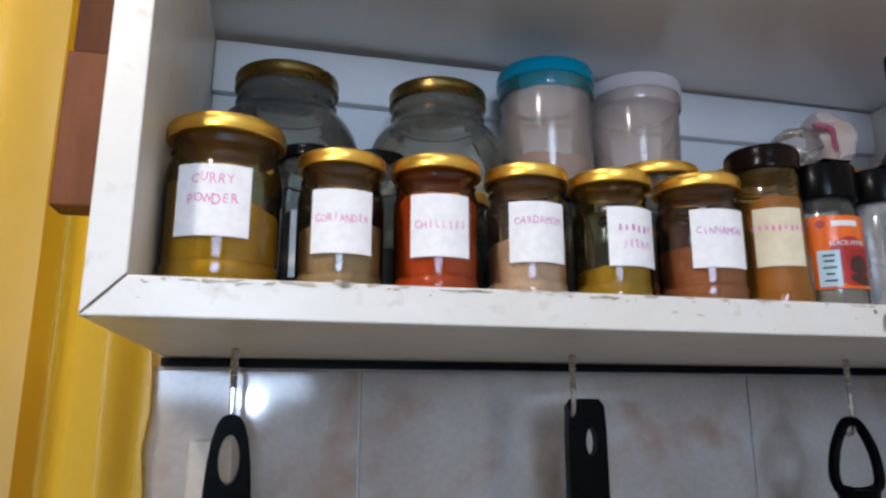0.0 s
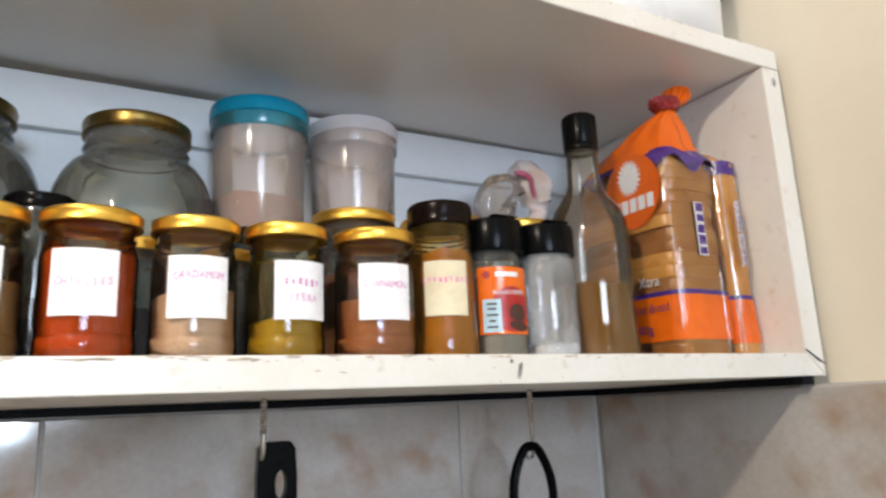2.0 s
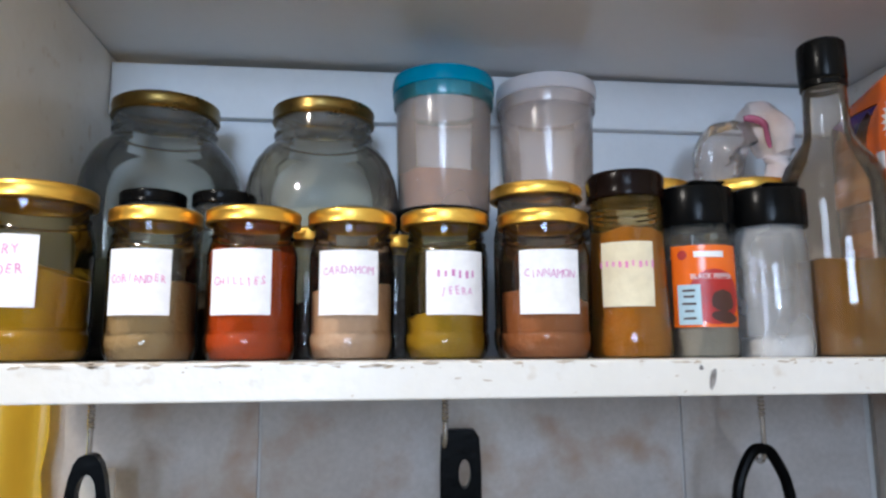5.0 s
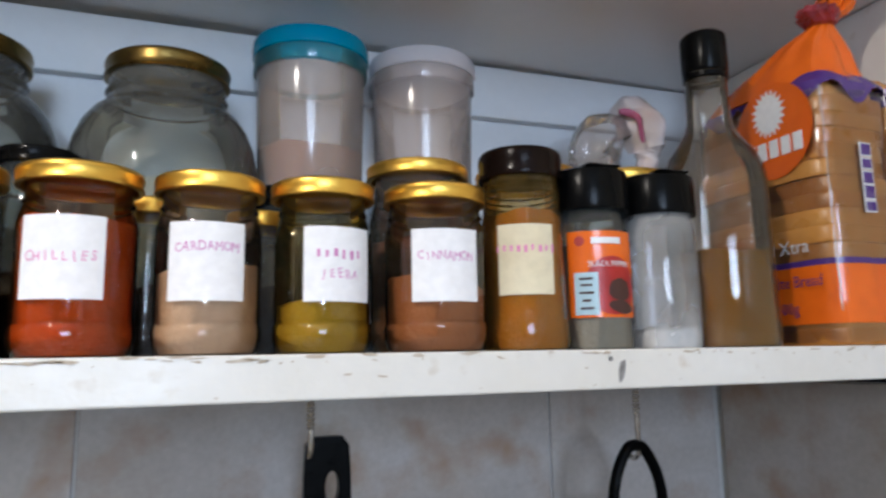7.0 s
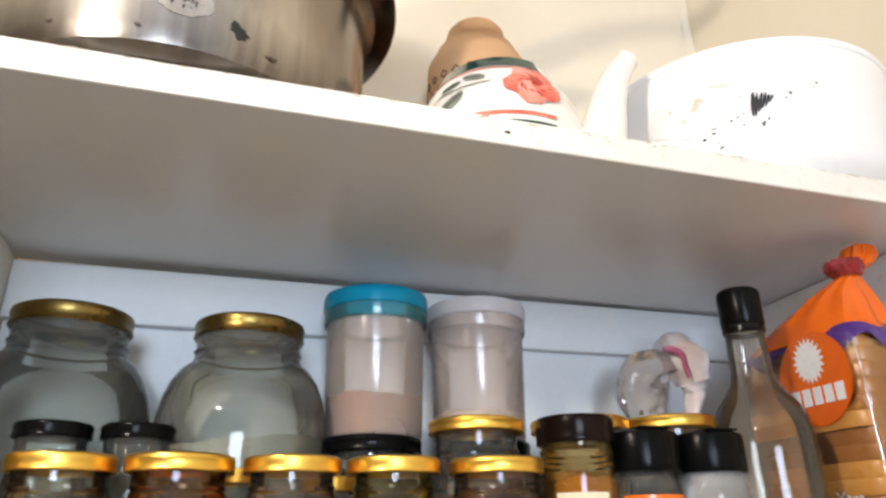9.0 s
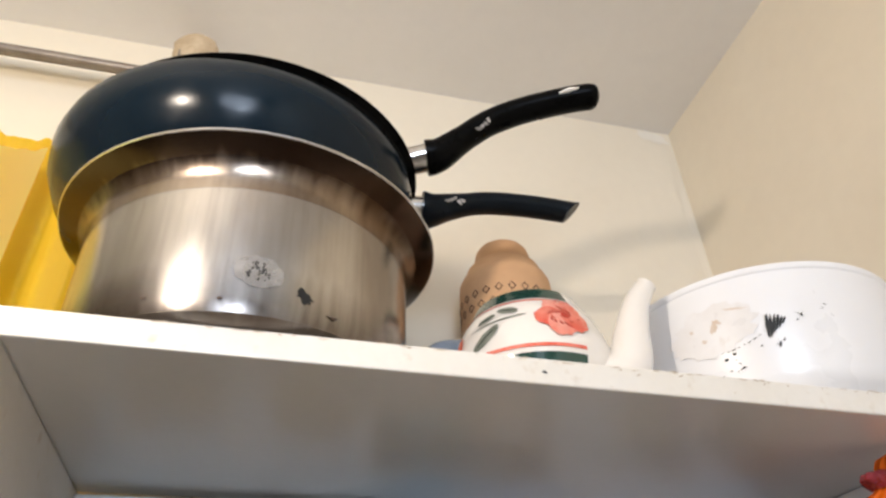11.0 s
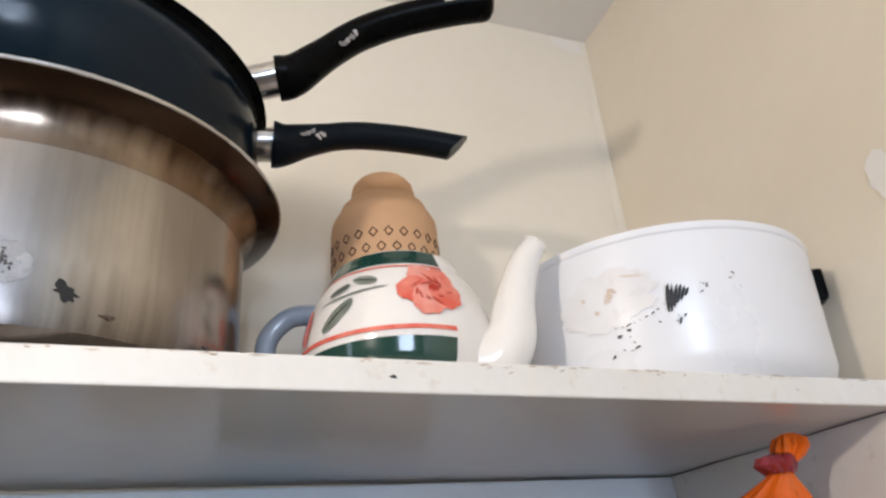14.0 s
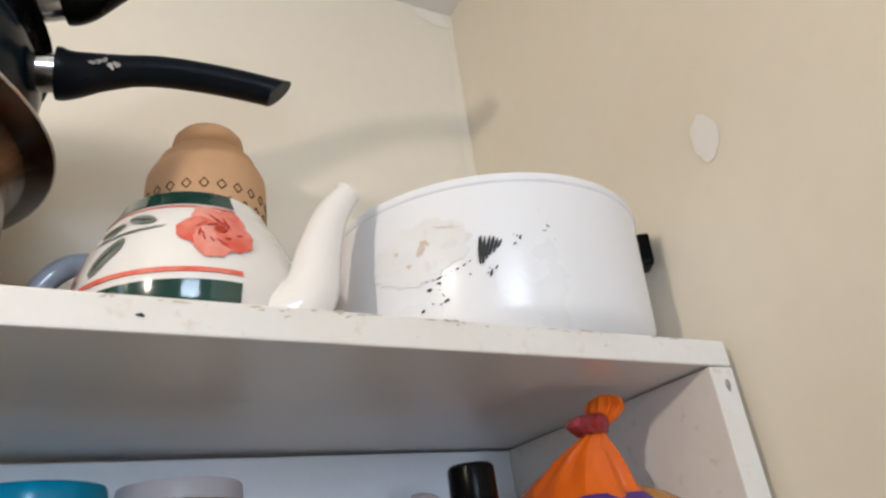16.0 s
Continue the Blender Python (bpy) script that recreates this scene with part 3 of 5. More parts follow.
board = thing("wooden_board", 0.0, 0.14, 0.075, "short brown stained board beside the shelf", "board")
part("plank", box(-0.030, -0.012, 0.0, 0.0325, 0.02, 0.132, 0.002), BROWN_WOOD, board)
part("plank", box(-0.027, -0.009, 0.1325, 0.0325, 0.02, 0.30, 0.002), surf("dark brown wood", (0.12, 0.040, 0.014), (0.08, 0.026, 0.010), 10, 0.6, stretch=(6, 6, 1), bump=0.3, spec=0.15), board, "darker upper plank")

# ---------------------------------------------------------------- jars


def lid_profile(r, z0, z1):
    h = z1 - z0
    return [(0, z1 - 0.12 * h), (r * 0.80, z1 - 0.12 * h), (r * 0.84, z1), (r * 0.93, z1), (r * 0.985, z1 - 0.12 * h), (r, z1 - 0.32 * h), (r * 0.985, z1 - 0.5 * h), (r * 0.99, z0 + 0.2 * h), (r, z0 + 0.08 * h), (r * 0.985, z0), (r * 0.9, z0)]


def jar_profile(r, h, neck):
    """Outline of a screw-top jar with a stepped foot, up to the mouth."""
    return [(0, 0.004), (r * 0.7, 0.003), (r * 0.88, 0.0), (r * 0.97, 0.006 * h / 0.12), (r, 0.012 * h / 0.12), (r, 0.155 * h), (r * 0.965, 0.175 * h), (r * 0.975, 0.2 * h),
            (r * 0.985, 0.6 * h), (r * 0.985, 0.70 * h), (r * 0.95, 0.745 * h), (neck * 1.04, 0.785 * h), (neck, 0.80 * h), (neck * 1.05, 0.82 * h), (neck, 0.84 * h), (neck, 0.97 * h)]


def powder_in(profile, fill, shrink, slope, seg=36):
    """Contents that follow a jar's inside, with an uneven top."""
    inside = [(max(0, r - shrink), z + 0.002) for r, z in profile if z < fill - 0.001]
    r_top = inside[-1][0]
    inside += [(r_top, fill), (r_top * 0.7, fill + 0.002), (r_top * 0.35, fill + 0.001), (0, fill)]
    bm = lathe(inside, seg)
    for v in bm.verts:
        if v.co.z > fill - 0.002:
            v.co.z += slope * v.co.x / 0.036 + 0.004 * noise.noise(v.co * 60)
    return bm


def paper_label(parent, r, w, h, z, turn, rows, paper=PAPER, ink=INK, size=0.0095, squash=0.8, dz=0.0):
    lab = part("label", on_round(patch(w, h, z, 0.0008), r + 0.0006, turn), paper, parent, "hand-lettered paper label" if rows else "")
    for i, words in enumerate(rows):
        zz = z + dz + ((len(rows) - 1) / 2 - i) * size * 1.5
        if words.startswith("-"):
            shape = bmesh.new()
            for k in range(len(words)):
                box((k - (len(words) - 1) / 2) * size * 0.62 - size * 0.16, -0.0012, zz - size * random.uniform(0.2, 0.4), (k - (len(words) - 1) / 2) * size * 0.62 + size * random.uniform(0.02, 0.16), -0.0010, zz + size * random.uniform(0.2, 0.4), bm=shape)
        else:
            shape = scrawl(words, size, 0, zz, squash)
        part("lettering", on_round(shape, r + 0.0006, turn), ink, lab)
    return lab


def spice_jar(x, y, r, h, lid_r, contents, fill, tint, haze, rows, label, label_turn=0.0, label_w=0.049, label_h=0.051, label_z=0.0605, slope=0.0, ink=INK, lid=GOLD, size=0.0095, squash=0.8, dz=0.0, rz=0.0):
    t = thing("spice_jar", x, y, 0, label, "jar", "spice jars on the lower shelf", rz=rz)
    prof = jar_profile(r, h, r * 0.88)
    glass = film("jar glass", tint, 0.022, haze)
    body = part("glass", lathe(prof, 44), glass, t)
    part("powder", powder_in(prof, fill, 0.0022, slope), contents, t)
    part("lid", lathe(lid_profile(lid_r, h * 0.90, h), 44), lid, t)
    if rows is not None:
        paper_label(t, r, label_w, label_h, label_z, label_turn, rows, ink=ink, size=size, squash=squash, dz=dz)
    return t


spice_jar(0.103, 0.102, 0.0455, 0.137, 0.0455, CURRY, 0.075, (0.92, 0.88, 0.66), (0.34, 0.27, 0.07), ["CURRY", "POWDER"], "large glass jar of curry powder, gold lid, paper label", -6, 0.055, 0.054, 0.067, -0.010, size=0.0105, dz=0.008)
spice_jar(0.195, 0.106, 0.0360, 0.121, 0.0365, CORIANDER, 0.060, (0.92, 0.89, 0.80), (0.36, 0.29, 0.19), ["CORIANDER"], "glass jar of ground coriander, gold lid, paper label", -3, slope=0.002, size=0.0088, squash=0.72, dz=0.002)
spice_jar(0.274, 0.101, 0.0365, 0.121, 0.0385, CHILLI, 0.086, (0.95, 0.78, 0.62), (0.44, 0.15, 0.04), ["CHILLIES"], "glass jar of red chilli powder, gold lid, paper label", -7, size=0.0088, squash=0.8)
spice_jar(0.3545, 0.102, 0.0355, 0.121, 0.0370, CARDAMOM, 0.058, (0.94, 0.90, 0.85), (0.50, 0.39, 0.30), ["CARDAMOM"], "glass jar of pale ground cardamom, gold lid, paper label", -4, slope=0.003, ink=INK_DARK, size=0.0088, squash=0.78, dz=0.009)
spice_jar(0.432, 0.098, 0.0345, 0.121, 0.0372, JEERA, 0.036, (0.91, 0.87, 0.66), (0.32, 0.26, 0.08), ["------", "JEERA"], "glass jar of olive cumin powder, gold lid, paper label", 9, slope=0.004, ink=INK_DARK, size=0.0090)
spice_jar(0.515, 0.090, 0.0385, 0.121, 0.0385, CINNAMON, 0.050, (0.92, 0.83, 0.76), (0.40, 0.25, 0.15), ["CINNAMON"], "glass jar of brown cinnamon, gold lid, paper label", -8, slope=-0.005, ink=INK_DARK, size=0.0088, squash=0.78, dz=0.006)

# tall tapered jar with a brown cap
tall = thing("spice_jar", 0.589, 0.092, 0, "tall tapered jar of orange spice, brown cap, yellowed label", "jar", "spice jars on the lower shelf")
TALL = [(0, 0.004), (0.026, 0.003), (0.033, 0.0), (0.0345, 0.006), (0.0345, 0.022), (0.0335, 0.026), (0.0325, 0.06), (0.0305, 0.108), (0.0300, 0.115), (0.0312, 0.1175), (0.0298, 0.120), (0.0311, 0.1225), (0.0296, 0.125), (0.0310, 0.1275), (0.0295, 0.130), (0.0295, 0.146)]
part("glass", lathe(TALL, 40), film("amber dusty glass", (0.93, 0.80, 0.55), 0.12, (0.42, 0.26, 0.06)), tall)
part("powder", powder_in(TALL, 0.105, 0.002, 0.0), SPICE, tall)
part("cap", lathe(lid_profile(0.0335, 0.134, 0.156), 40), BROWN_LID, tall, "dark brown screw cap")
paper_label(tall, 0.0325, 0.043, 0.053, 0.068, -22, ["---------"], CREAM_PAPER, INK, 0.0085, dz=0.008)


MILKY_GLASS = film("salt-clouded clear plastic", (0.94, 0.94, 0.95), 0.26, (0.92, 0.91, 0.90), 0.06, 25)


def shaker(x, y, contents, fill, label, glass=JAR_GLASS):
    t = thing("spice_shaker", x, y, 0, label, "shaker", "spice jars on the lower shelf")
    prof = [(0, 0.004), (0.027, 0.003), (0.0315, 0.0), (0.0325, 0.004), (0.0325, 0.098), (0.0310, 0.106), (0.0290, 0.110), (0.0290, 0.125)]
    part("glass", lathe(prof, 40), glass, t)
    part("powder", powder_in(prof, fill, 0.002, 0.002), contents, t)
    cap = part("cap", lathe([(0, 0.146), (0.030, 0.146), (0.0332, 0.1445), (0.0342, 0.141), (0.0342, 0.115), (0.0335, 0.112), (0.030, 0.112)], 48), BLACK_LID, t, "black flip-top cap")
    part("flap", box(-0.015, -0.030, 0.1465, 0.015, 0.006, 0.1485, 0.0006), BLACK_LID, cap)
    return t


pepper = shaker(0.653, 0.097, PEPPER, 0.085, "black pepper shaker with orange printed label and black cap")
WRAP = 0.0331
orange = part("label", on_round(patch(0.058, 0.068, 0.059, 0.0006), WRAP, -12), ORANGE, pepper, "orange printed label")
part("logo_bar", on_round(patch(0.024, 0.005, 0.0852, 0.0013, 8, 1, cx=0.002), WRAP, -12), PRINT_WHITE, orange)
part("logo_dot", on_round(blob(0.008, 0.008, -0.019, 0.085, 14, 0.05, 0.0011), WRAP, -12), PRINT_RED, orange)
part("red_panel", on_round(blob(0.044, 0.046, 0.006, 0.050, 24, 0.0, 0.0010), WRAP, -12), PRINT_RED, orange)
part("lettering", on_round(lettering("BLACK PEPPER", 0.0062, 0.004, 0.0665, 0, 0.0013, squash=0.85), WRAP, -12), PRINT_WHITE, orange)
part("picture", on_round(blob(0.020, 0.018, 0.012, 0.046, 16, 0.1, 0.0014), WRAP, -12), PRINT_DARK, orange)
part("picture", on_round(blob(0.024, 0.010, 0.013, 0.033, 16, 0.1, 0.0014, tilt=-8), WRAP, -12), PRINT_DARK, orange)
part("info_panel", on_round(patch(0.018, 0.033, 0.0435, 0.0014, 8, 2, cx=-0.015), WRAP, -12), PRINT_BLUE, orange, "pale blue printed panel")
for zz, ww in ((0.055, 0.006), (0.050, 0.005), (0.044, 0.0065), (0.038, 0.004), (0.032, 0.006)):
    part("print_bar", on_round(box(-0.015 - ww * 0.8, -0.0022, zz - 0.0007, -0.015 + ww * 0.8, -0.0012, zz + 0.001), WRAP, -12), PRINT_DARK, orange)
shaker(0.7205, 0.097, SALT, 0.016, "clouded shaker nearly empty of white salt, black cap", MILKY_GLASS)

# oil bottle
bottle = thing("oil_bottle", 0.790, 0.100, 0, "clear glass bottle a third full of oil, black cap", "bottle")
BOTTLE = [(0, 0.006), (0.034, 0.004), (0.044, 0.0), (0.046, 0.006), (0.0455, 0.06), (0.0450, 0.145), (0.0435, 0.160), (0.0385, 0.173), (0.0290, 0.186), (0.0220, 0.197), (0.0195, 0.208), (0.0185, 0.252), (0.0185, 0.27)]
part("glass", lathe(BOTTLE, 44), BOTTLE_GLASS, bottle)
part("oil", powder_in(BOTTLE, 0.082, 0.002, 0.0), OIL, bottle)
cap = part("cap", lathe([(0, 0.2915), (0.018, 0.2915), (0.0205, 0.289), (0.021, 0.284), (0.021, 0.256), (0.0200, 0.253), (0.018, 0.253)], 32), BLACK_LID, bottle, "black screw cap")
part("ring", lathe([(0.0188, 0.246), (0.0205, 0.247), (0.0205, 0.251), (0.0188, 0.252)], 32), BLACK_LID, cap)

# bread in its bag
bread = thing("bread_bag", 0.918, 0.132, 0, "tied orange film bag of sliced white bread", "bread")


def bag_ring(bm, a, b, z, n=56, power=3.6, dx=0.0, dy=0.0, crumple=0.0):
    ring = []
    for i in range(n):
        t = 2 * math.pi * i / n
        c, s = math.cos(t), math.sin(t)
        k = (abs(c) ** power + abs(s) ** power) ** (-1 / power)
        k *= 1 + crumple * (noise.noise(Vector((3 * c, 3 * s, z * 30))) + 0.5 * math.sin(11 * t + z * 50))
        ring.append(bm.verts.new((a * k * c + dx, b * k * s + dy, z)))
    return ring


def bag_tube(rows, close=True):
    bm = bmesh.new()
    rings = [bag_ring(bm, *r[:3], **r[3]) for r in rows]
    for p, q in zip(rings, rings[1:]):
        for i in range(len(p)):
            bm.faces.new((p[i], p[(i + 1) % len(p)], q[(i + 1) % len(p)], q[i]))
    if close:
        bm.faces.new(rings[0])
        bm.faces.new(rings[-1])
    bmesh.ops.rotate(bm, verts=bm.verts, matrix=Matrix.Rotation(radians(2), 3, "Z"))
    return rounded_off(bm)


SLICE = surf("bread slice crust", (0.44, 0.170, 0.022), (0.54, 0.26, 0.065), 16, 0.3, bump=0.25, fine=110, spots=(0.34, 0.115, 0.014), spot_scale=14, spot_cut=0.50, spot_soft=0.25, apart=True)
thick = 0.0152
for k in range(17):
    z0 = 0.001 + k * thick
    dx, dy = random.uniform(-0.0050, 0.0030) - 0.003, random.uniform(-0.0010, 0.0008)
    shrink = 0.0 if k < 15 else 0.006 * (k - 14) ** 1.5
    edge = [(0.0, 0.0007), (0.0012, 0.0002), (0.0030, 0.0), (thick - 0.0030, 0.0), (thick - 0.0012, 0.0002), (thick, 0.0007)]
    part("slice", bag_tube([(0.0470 - e - shrink * 0.7, 0.0805 - e - shrink, z0 + h, dict(power=6.0, crumple=0.006, dx=dx, dy=dy)) for h, e in edge]), SLICE, bread)
part("clear_film", bag_tube([(0.0502 + 0.0008 * math.sin(40 * zz), 0.0830, zz, dict(power=5.5, crumple=0.016, dx=-0.003)) for zz in (0.004, 0.03, 0.06, 0.09, 0.12, 0.15, 0.18, 0.21, 0.235)], False), film("clear bag film", (0.98, 0.97, 0.95), 0.03, (0.8, 0.7, 0.6), 0.06), bread, "glossy clear film")
lower = [(0.0514, 0.0844, zz, dict(power=5.5, crumple=0.012, dx=-0.003)) for zz in (0.020, 0.03, 0.045, 0.06, 0.072)]
low_band = part("printed_band", bag_tube(lower, False), ORANGE, bread, "orange printed film")
part("purple_line", bag_tube([(0.0518, 0.0848, zz, dict(power=5.5, crumple=0.012, dx=-0.003)) for zz in (0.0722, 0.0775)], False), PURPLE, low_band)
zig = bag_tube([(0.0535 - d, 0.0835 - d, zz, dict(power=5.5, crumple=0.015)) for zz, d in ((0.232, 0.0), (0.244, 0.002), (0.256, 0.012))], False)
zig.verts.ensure_lookup_table()
for v in zig.verts:
    if v.co.z < 0.24:
        v.co.z += 0.010 * math.sin(9 * math.atan2(v.co.y, v.co.x))
part("purple_zigzag", zig, PURPLE, bread, "purple printed zigzag band")
neck_rows = [(0.0520, 0.0780, 0.246, dict(power=3.6, crumple=0.03)), (0.0490, 0.0735, 0.254, dict(power=3.2, crumple=0.04)), (0.0460, 0.066, 0.262, dict(power=3.0, crumple=0.06, dy=-0.003)), (0.038, 0.050, 0.278, dict(power=2.6, crumple=0.09, dy=-0.016)), (0.030, 0.029, 0.294, dict(power=2.2, crumple=0.13, dy=-0.034)),
             (0.013, 0.012, 0.310, dict(power=2, crumple=0.15, dx=0.000, dy=-0.050)), (0.010, 0.009, 0.318, dict(power=2, crumple=0.15, dx=0.002, dy=-0.054)), (0.016, 0.013, 0.326, dict(power=2, crumple=0.2, dx=0.012, dy=-0.055)), (0.020, 0.014, 0.336, dict(power=2, crumple=0.25, dx=0.020, dy=-0.055)), (0.017, 0.012, 0.345, dict(power=2, crumple=0.25, dx=0.022, dy=-0.055)), (0.006, 0.005, 0.350, dict(power=2, crumple=0.2, dx=0.020, dy=-0.055))]
part("gathered_neck", bag_tube(neck_rows), ORANGE, bread, "twisted orange film neck")
tie = bag_tube([(0.013, 0.013, 0.311, dict(power=2, crumple=0.2, dx=-0.004, dy=-0.056)), (0.020, 0.016, 0.318, dict(power=2, crumple=0.25, dx=-0.010, dy=-0.058)), (0.017, 0.014, 0.326, dict(power=2, crumple=0.25, dx=-0.008, dy=-0.058)), (0.010, 0.010, 0.330, dict(power=2, crumple=0.2, dx=-0.002, dy=-0.056))])
part("tie", tie, film("red and clear tie film", (0.7, 0.35, 0.36), 0.45, (0.5, 0.08, 0.10), 0.08), bread, "shiny red and clear tie")


def face_front(bm, x, y, z, turn, tip=0.0):
    """Stand a flat x-z shape at a place on the bag, turned about the upright, tipped back."""
    bm.transform(Matrix.Translation((x, y, z)) @ pose(0, 0, 0, tip, 0, turn))
    return bm


SIDE = (-0.0542, -0.034, 0.205, -90)
disc = part("logo_disc", face_front(join(blob(0.092, 0.094, 0, 0, 32, 0.0, 0.0), blob(0.092, 0.094, 0, 0, 32, 0.0, 0.0012)), *SIDE), ORANGE, bread, "orange printed disc")
part("logo_sun", face_front(blob(0.036, 0.042, -0.002, 0.018, 40, 0.0, 0.0018, 0.16, 20), *SIDE), PRINT_WHITE, disc)
for k in range(5):
    part("logo_bar", face_front(box(-0.032 + k * 0.0140, -0.0022, -0.026, -0.022 + k * 0.0140, -0.0014, -0.009), *SIDE), PRINT_WHITE, disc)
for k, ww in enumerate((0.0085, 0.0115, 0.0105, 0.0085, 0.0105)):
    z = k * 0.0132 + 0.002
    letter = part("logo_bar", face_front(box(-0.0065, -0.0014, z - ww / 2, 0.0055, -0.0009, z + ww / 2, 0.0003), -0.001, -0.0850, 0.122, 2), PURPLE, bread, "purple printed mark with a white edge")
    part("logo_edge", face_front(box(-0.0078, -0.0008, z - ww / 2 - 0.0013, 0.0068, -0.0002, z + ww / 2 + 0.0013), -0.001, -0.0850, 0.122, 2), PRINT_WHITE, letter)
fold = [(0.0255, 0.050, zz, dict(power=3.0, crumple=0.03, dx=0.0625 + 0.10 * max(0, 0.05 - zz) ** 1.2, dy=-0.036)) for zz in (0.004, 0.03, 0.06, 0.072, 0.12, 0.17, 0.22, 0.240)] + [(0.018, 0.040, 0.256, dict(power=2.6, crumple=0.05, dx=0.050, dy=-0.028)), (0.004, 0.01, 0.272, dict(power=2, crumple=0.05, dx=0.036, dy=-0.022))]
side = part("loose_fold", bag_tube(fold), CRUST, bread, "loose folded end of the bag")
part("printed_band", bag_tube([(0.0268, 0.0515, zz, dict(power=3.0, crumple=0.03, dx=0.0625 + 0.10 * max(0, 0.05 - zz) ** 1.2, dy=-0.036)) for zz in (0.016, 0.03, 0.06, 0.068)], False), ORANGE, side)
part("purple_line", bag_tube([(0.0270, 0.0518, zz, dict(power=3.0, crumple=0.03, dx=0.0625, dy=-0.036)) for zz in (0.068, 0.073)], False), PURPLE, side)
part("purple_zigzag", bag_tube([(0.0262 - d, 0.0508 - d, zz, dict(power=3.0, crumple=0.03, dx=0.0625 - d, dy=-0.036)) for zz, d in ((0.226, 0.0), (0.244, 0.001))], False), PURPLE, side)
part("lettering", face_front(lettering("WHITE BREAD", 0.0125, 0, 0, 90, 0.0020), 0.0580, -0.0925, 0.148, 2), PURPLE, side)
part("lettering_edge", face_front(lettering("WHITE BREAD", 0.0125, 0, 0, 90, 0.0012, bold=0.0011), 0.0580, -0.0925, 0.148, 2), PRINT_WHITE, side)
# Thin crease ridges; their pale haze colour paints the film's highlights.
CREASE_HIGHLIGHT = film("pale film crease highlight", (0.95, 0.94, 0.92), 0.38, (0.92, 0.88, 0.82), 0.05, 120)
for cx, cy, z0, z1 in ((-0.047, -0.0835, 0.03, 0.235), (0.042, -0.0862, 0.02, 0.225), (0.022, -0.0858, 0.005, 0.10), (0.048, -0.0865, 0.005, 0.08)):
    ridge = [(cx + 0.0022 * noise.noise(Vector((k * 0.9, cx * 50, 0))), cy, z0 + (z1 - z0) * k / 16) for k in range(17)]
    part("film_crease", tube(ridge, [0.0004 + 0.0013 * abs(noise.noise(Vector((k * 0.55, 3, cx * 80)))) for k in range(17)], 6), CREASE_HIGHLIGHT, bread, "shiny crease in the clear film")
part("lettering", face_front(lettering("Xtra", 0.018, 0, 0, 0, 0.0014), -0.0538, -0.046, 0.090, -90), PRINT_WHITE, bread)
part("lettering", face_front(lettering("White Bread", 0.0150, 0, 0, 0, 0.0014, squash=0.9), -0.0552, -0.040, 0.058, -90), PURPLE, bread)
part("lettering", face_front(lettering("400g", 0.015, 0, 0, 0, 0.0014, squash=0.9), -0.0552, -0.034, 0.034, -90), PURPLE, bread)

# ---------------------------------------------------------------- jars behind


def globe_jar(x, y, contents, fill, glass, label, h=0.276, wide=0.085):
    t = thing("glass_jar", x, y, 0, label, "jar", "big round jars")
    prof = [(0, 0.006), (wide * 0.62, 0.004), (wide * 0.80, 0.0), (wide * 0.90, 0.012), (wide * 0.94, 0.06), (wide * 0.985, 0.12), (wide, 0.165), (wide * 0.985, 0.19), (wide * 0.945, 0.212), (wide * 0.87, 0.231), (wide * 0.77, 0.245), (wide * 0.66, 0.253), (wide * 0.62, 0.262), (wide * 0.645, 0.266), (wide * 0.62, 0.270), (wide * 0.62, 0.294)]
    prof = [(a, b * h / 0.302) for a, b in prof]
    part("glass", lathe(prof, 56), glass, t)
    part("contents", powder_in(prof, fill, 0.003, 0.003, 44), contents, t)
    part("lid", lathe(lid_profile(wide * 0.665, h - 0.0185, h), 56), OLD_GOLD, t, "dull brass screw lid")
    return t


globe_jar(0.147, 0.288, GREY_SEED, 0.10, GREY_GLASS, "big round clouded glass jar with dull brass lid")
globe_jar(0.318, 0.288, FLOUR, 0.150, GREY_GLASS, "big round glass jar of pale flour, brass lid")


def round_jar(x, y, r, h, contents, fill, lid, label, lid_h=0.014, glass=JAR_GLASS, lid_r=None):
    t = thing("glass_jar", x, y, 0, label, "jar", "jars at the back of the lower shelf")
    prof = jar_profile(r, h, r * 0.88)
    part("glass", lathe(prof, 36), glass, t)
    part("contents", powder_in(prof, fill, 0.002, 0.003), contents, t)
    part("lid", lathe(lid_profile(lid_r or r, h - lid_h, h), 40), lid, t)
    return t


round_jar(0.170, 0.180, 0.0295, 0.153, DARK_TEA, 0.09, BLACK_LID, "slim glass jar with black lid", 0.012)
paper_label(bpy.data.objects[[o.name for o in scene.objects if o.name.startswith("glass_jar")][-1]], 0.029, 0.04, 0.06, 0.06, 10, [], PAPER)
round_jar(0.234, 0.180, 0.0295, 0.153, DARK_TEA, 0.06, BLACK_LID, "slim glass jar with black lid", 0.012)
round_jar(0.313, 0.168, 0.026, 0.118, DARK_TEA, 0.05, GOLD, "small dark jar with gold lid", 0.012)
round_jar(0.394, 0.168, 0.026, 0.112, DARK_TEA, 0.05, GOLD, "small dark jar with gold lid", 0.012)
round_jar(0.536, 0.195, 0.044, 0.168, COCOA, 0.10, GOLD, "glass jar of brown powder with gold lid", 0.013, lid_r=0.0465)
round_jar(0.648, 0.195, 0.046, 0.172, SPICE, 0.12, GOLD, "glass jar of orange spice with gold lid", 0.013, lid_r=0.050)
round_jar(0.757, 0.200, 0.050, 0.176, CORIANDER, 0.12, GOLD, "glass jar of tan powder with gold lid", 0.013, lid_r=0.0525)
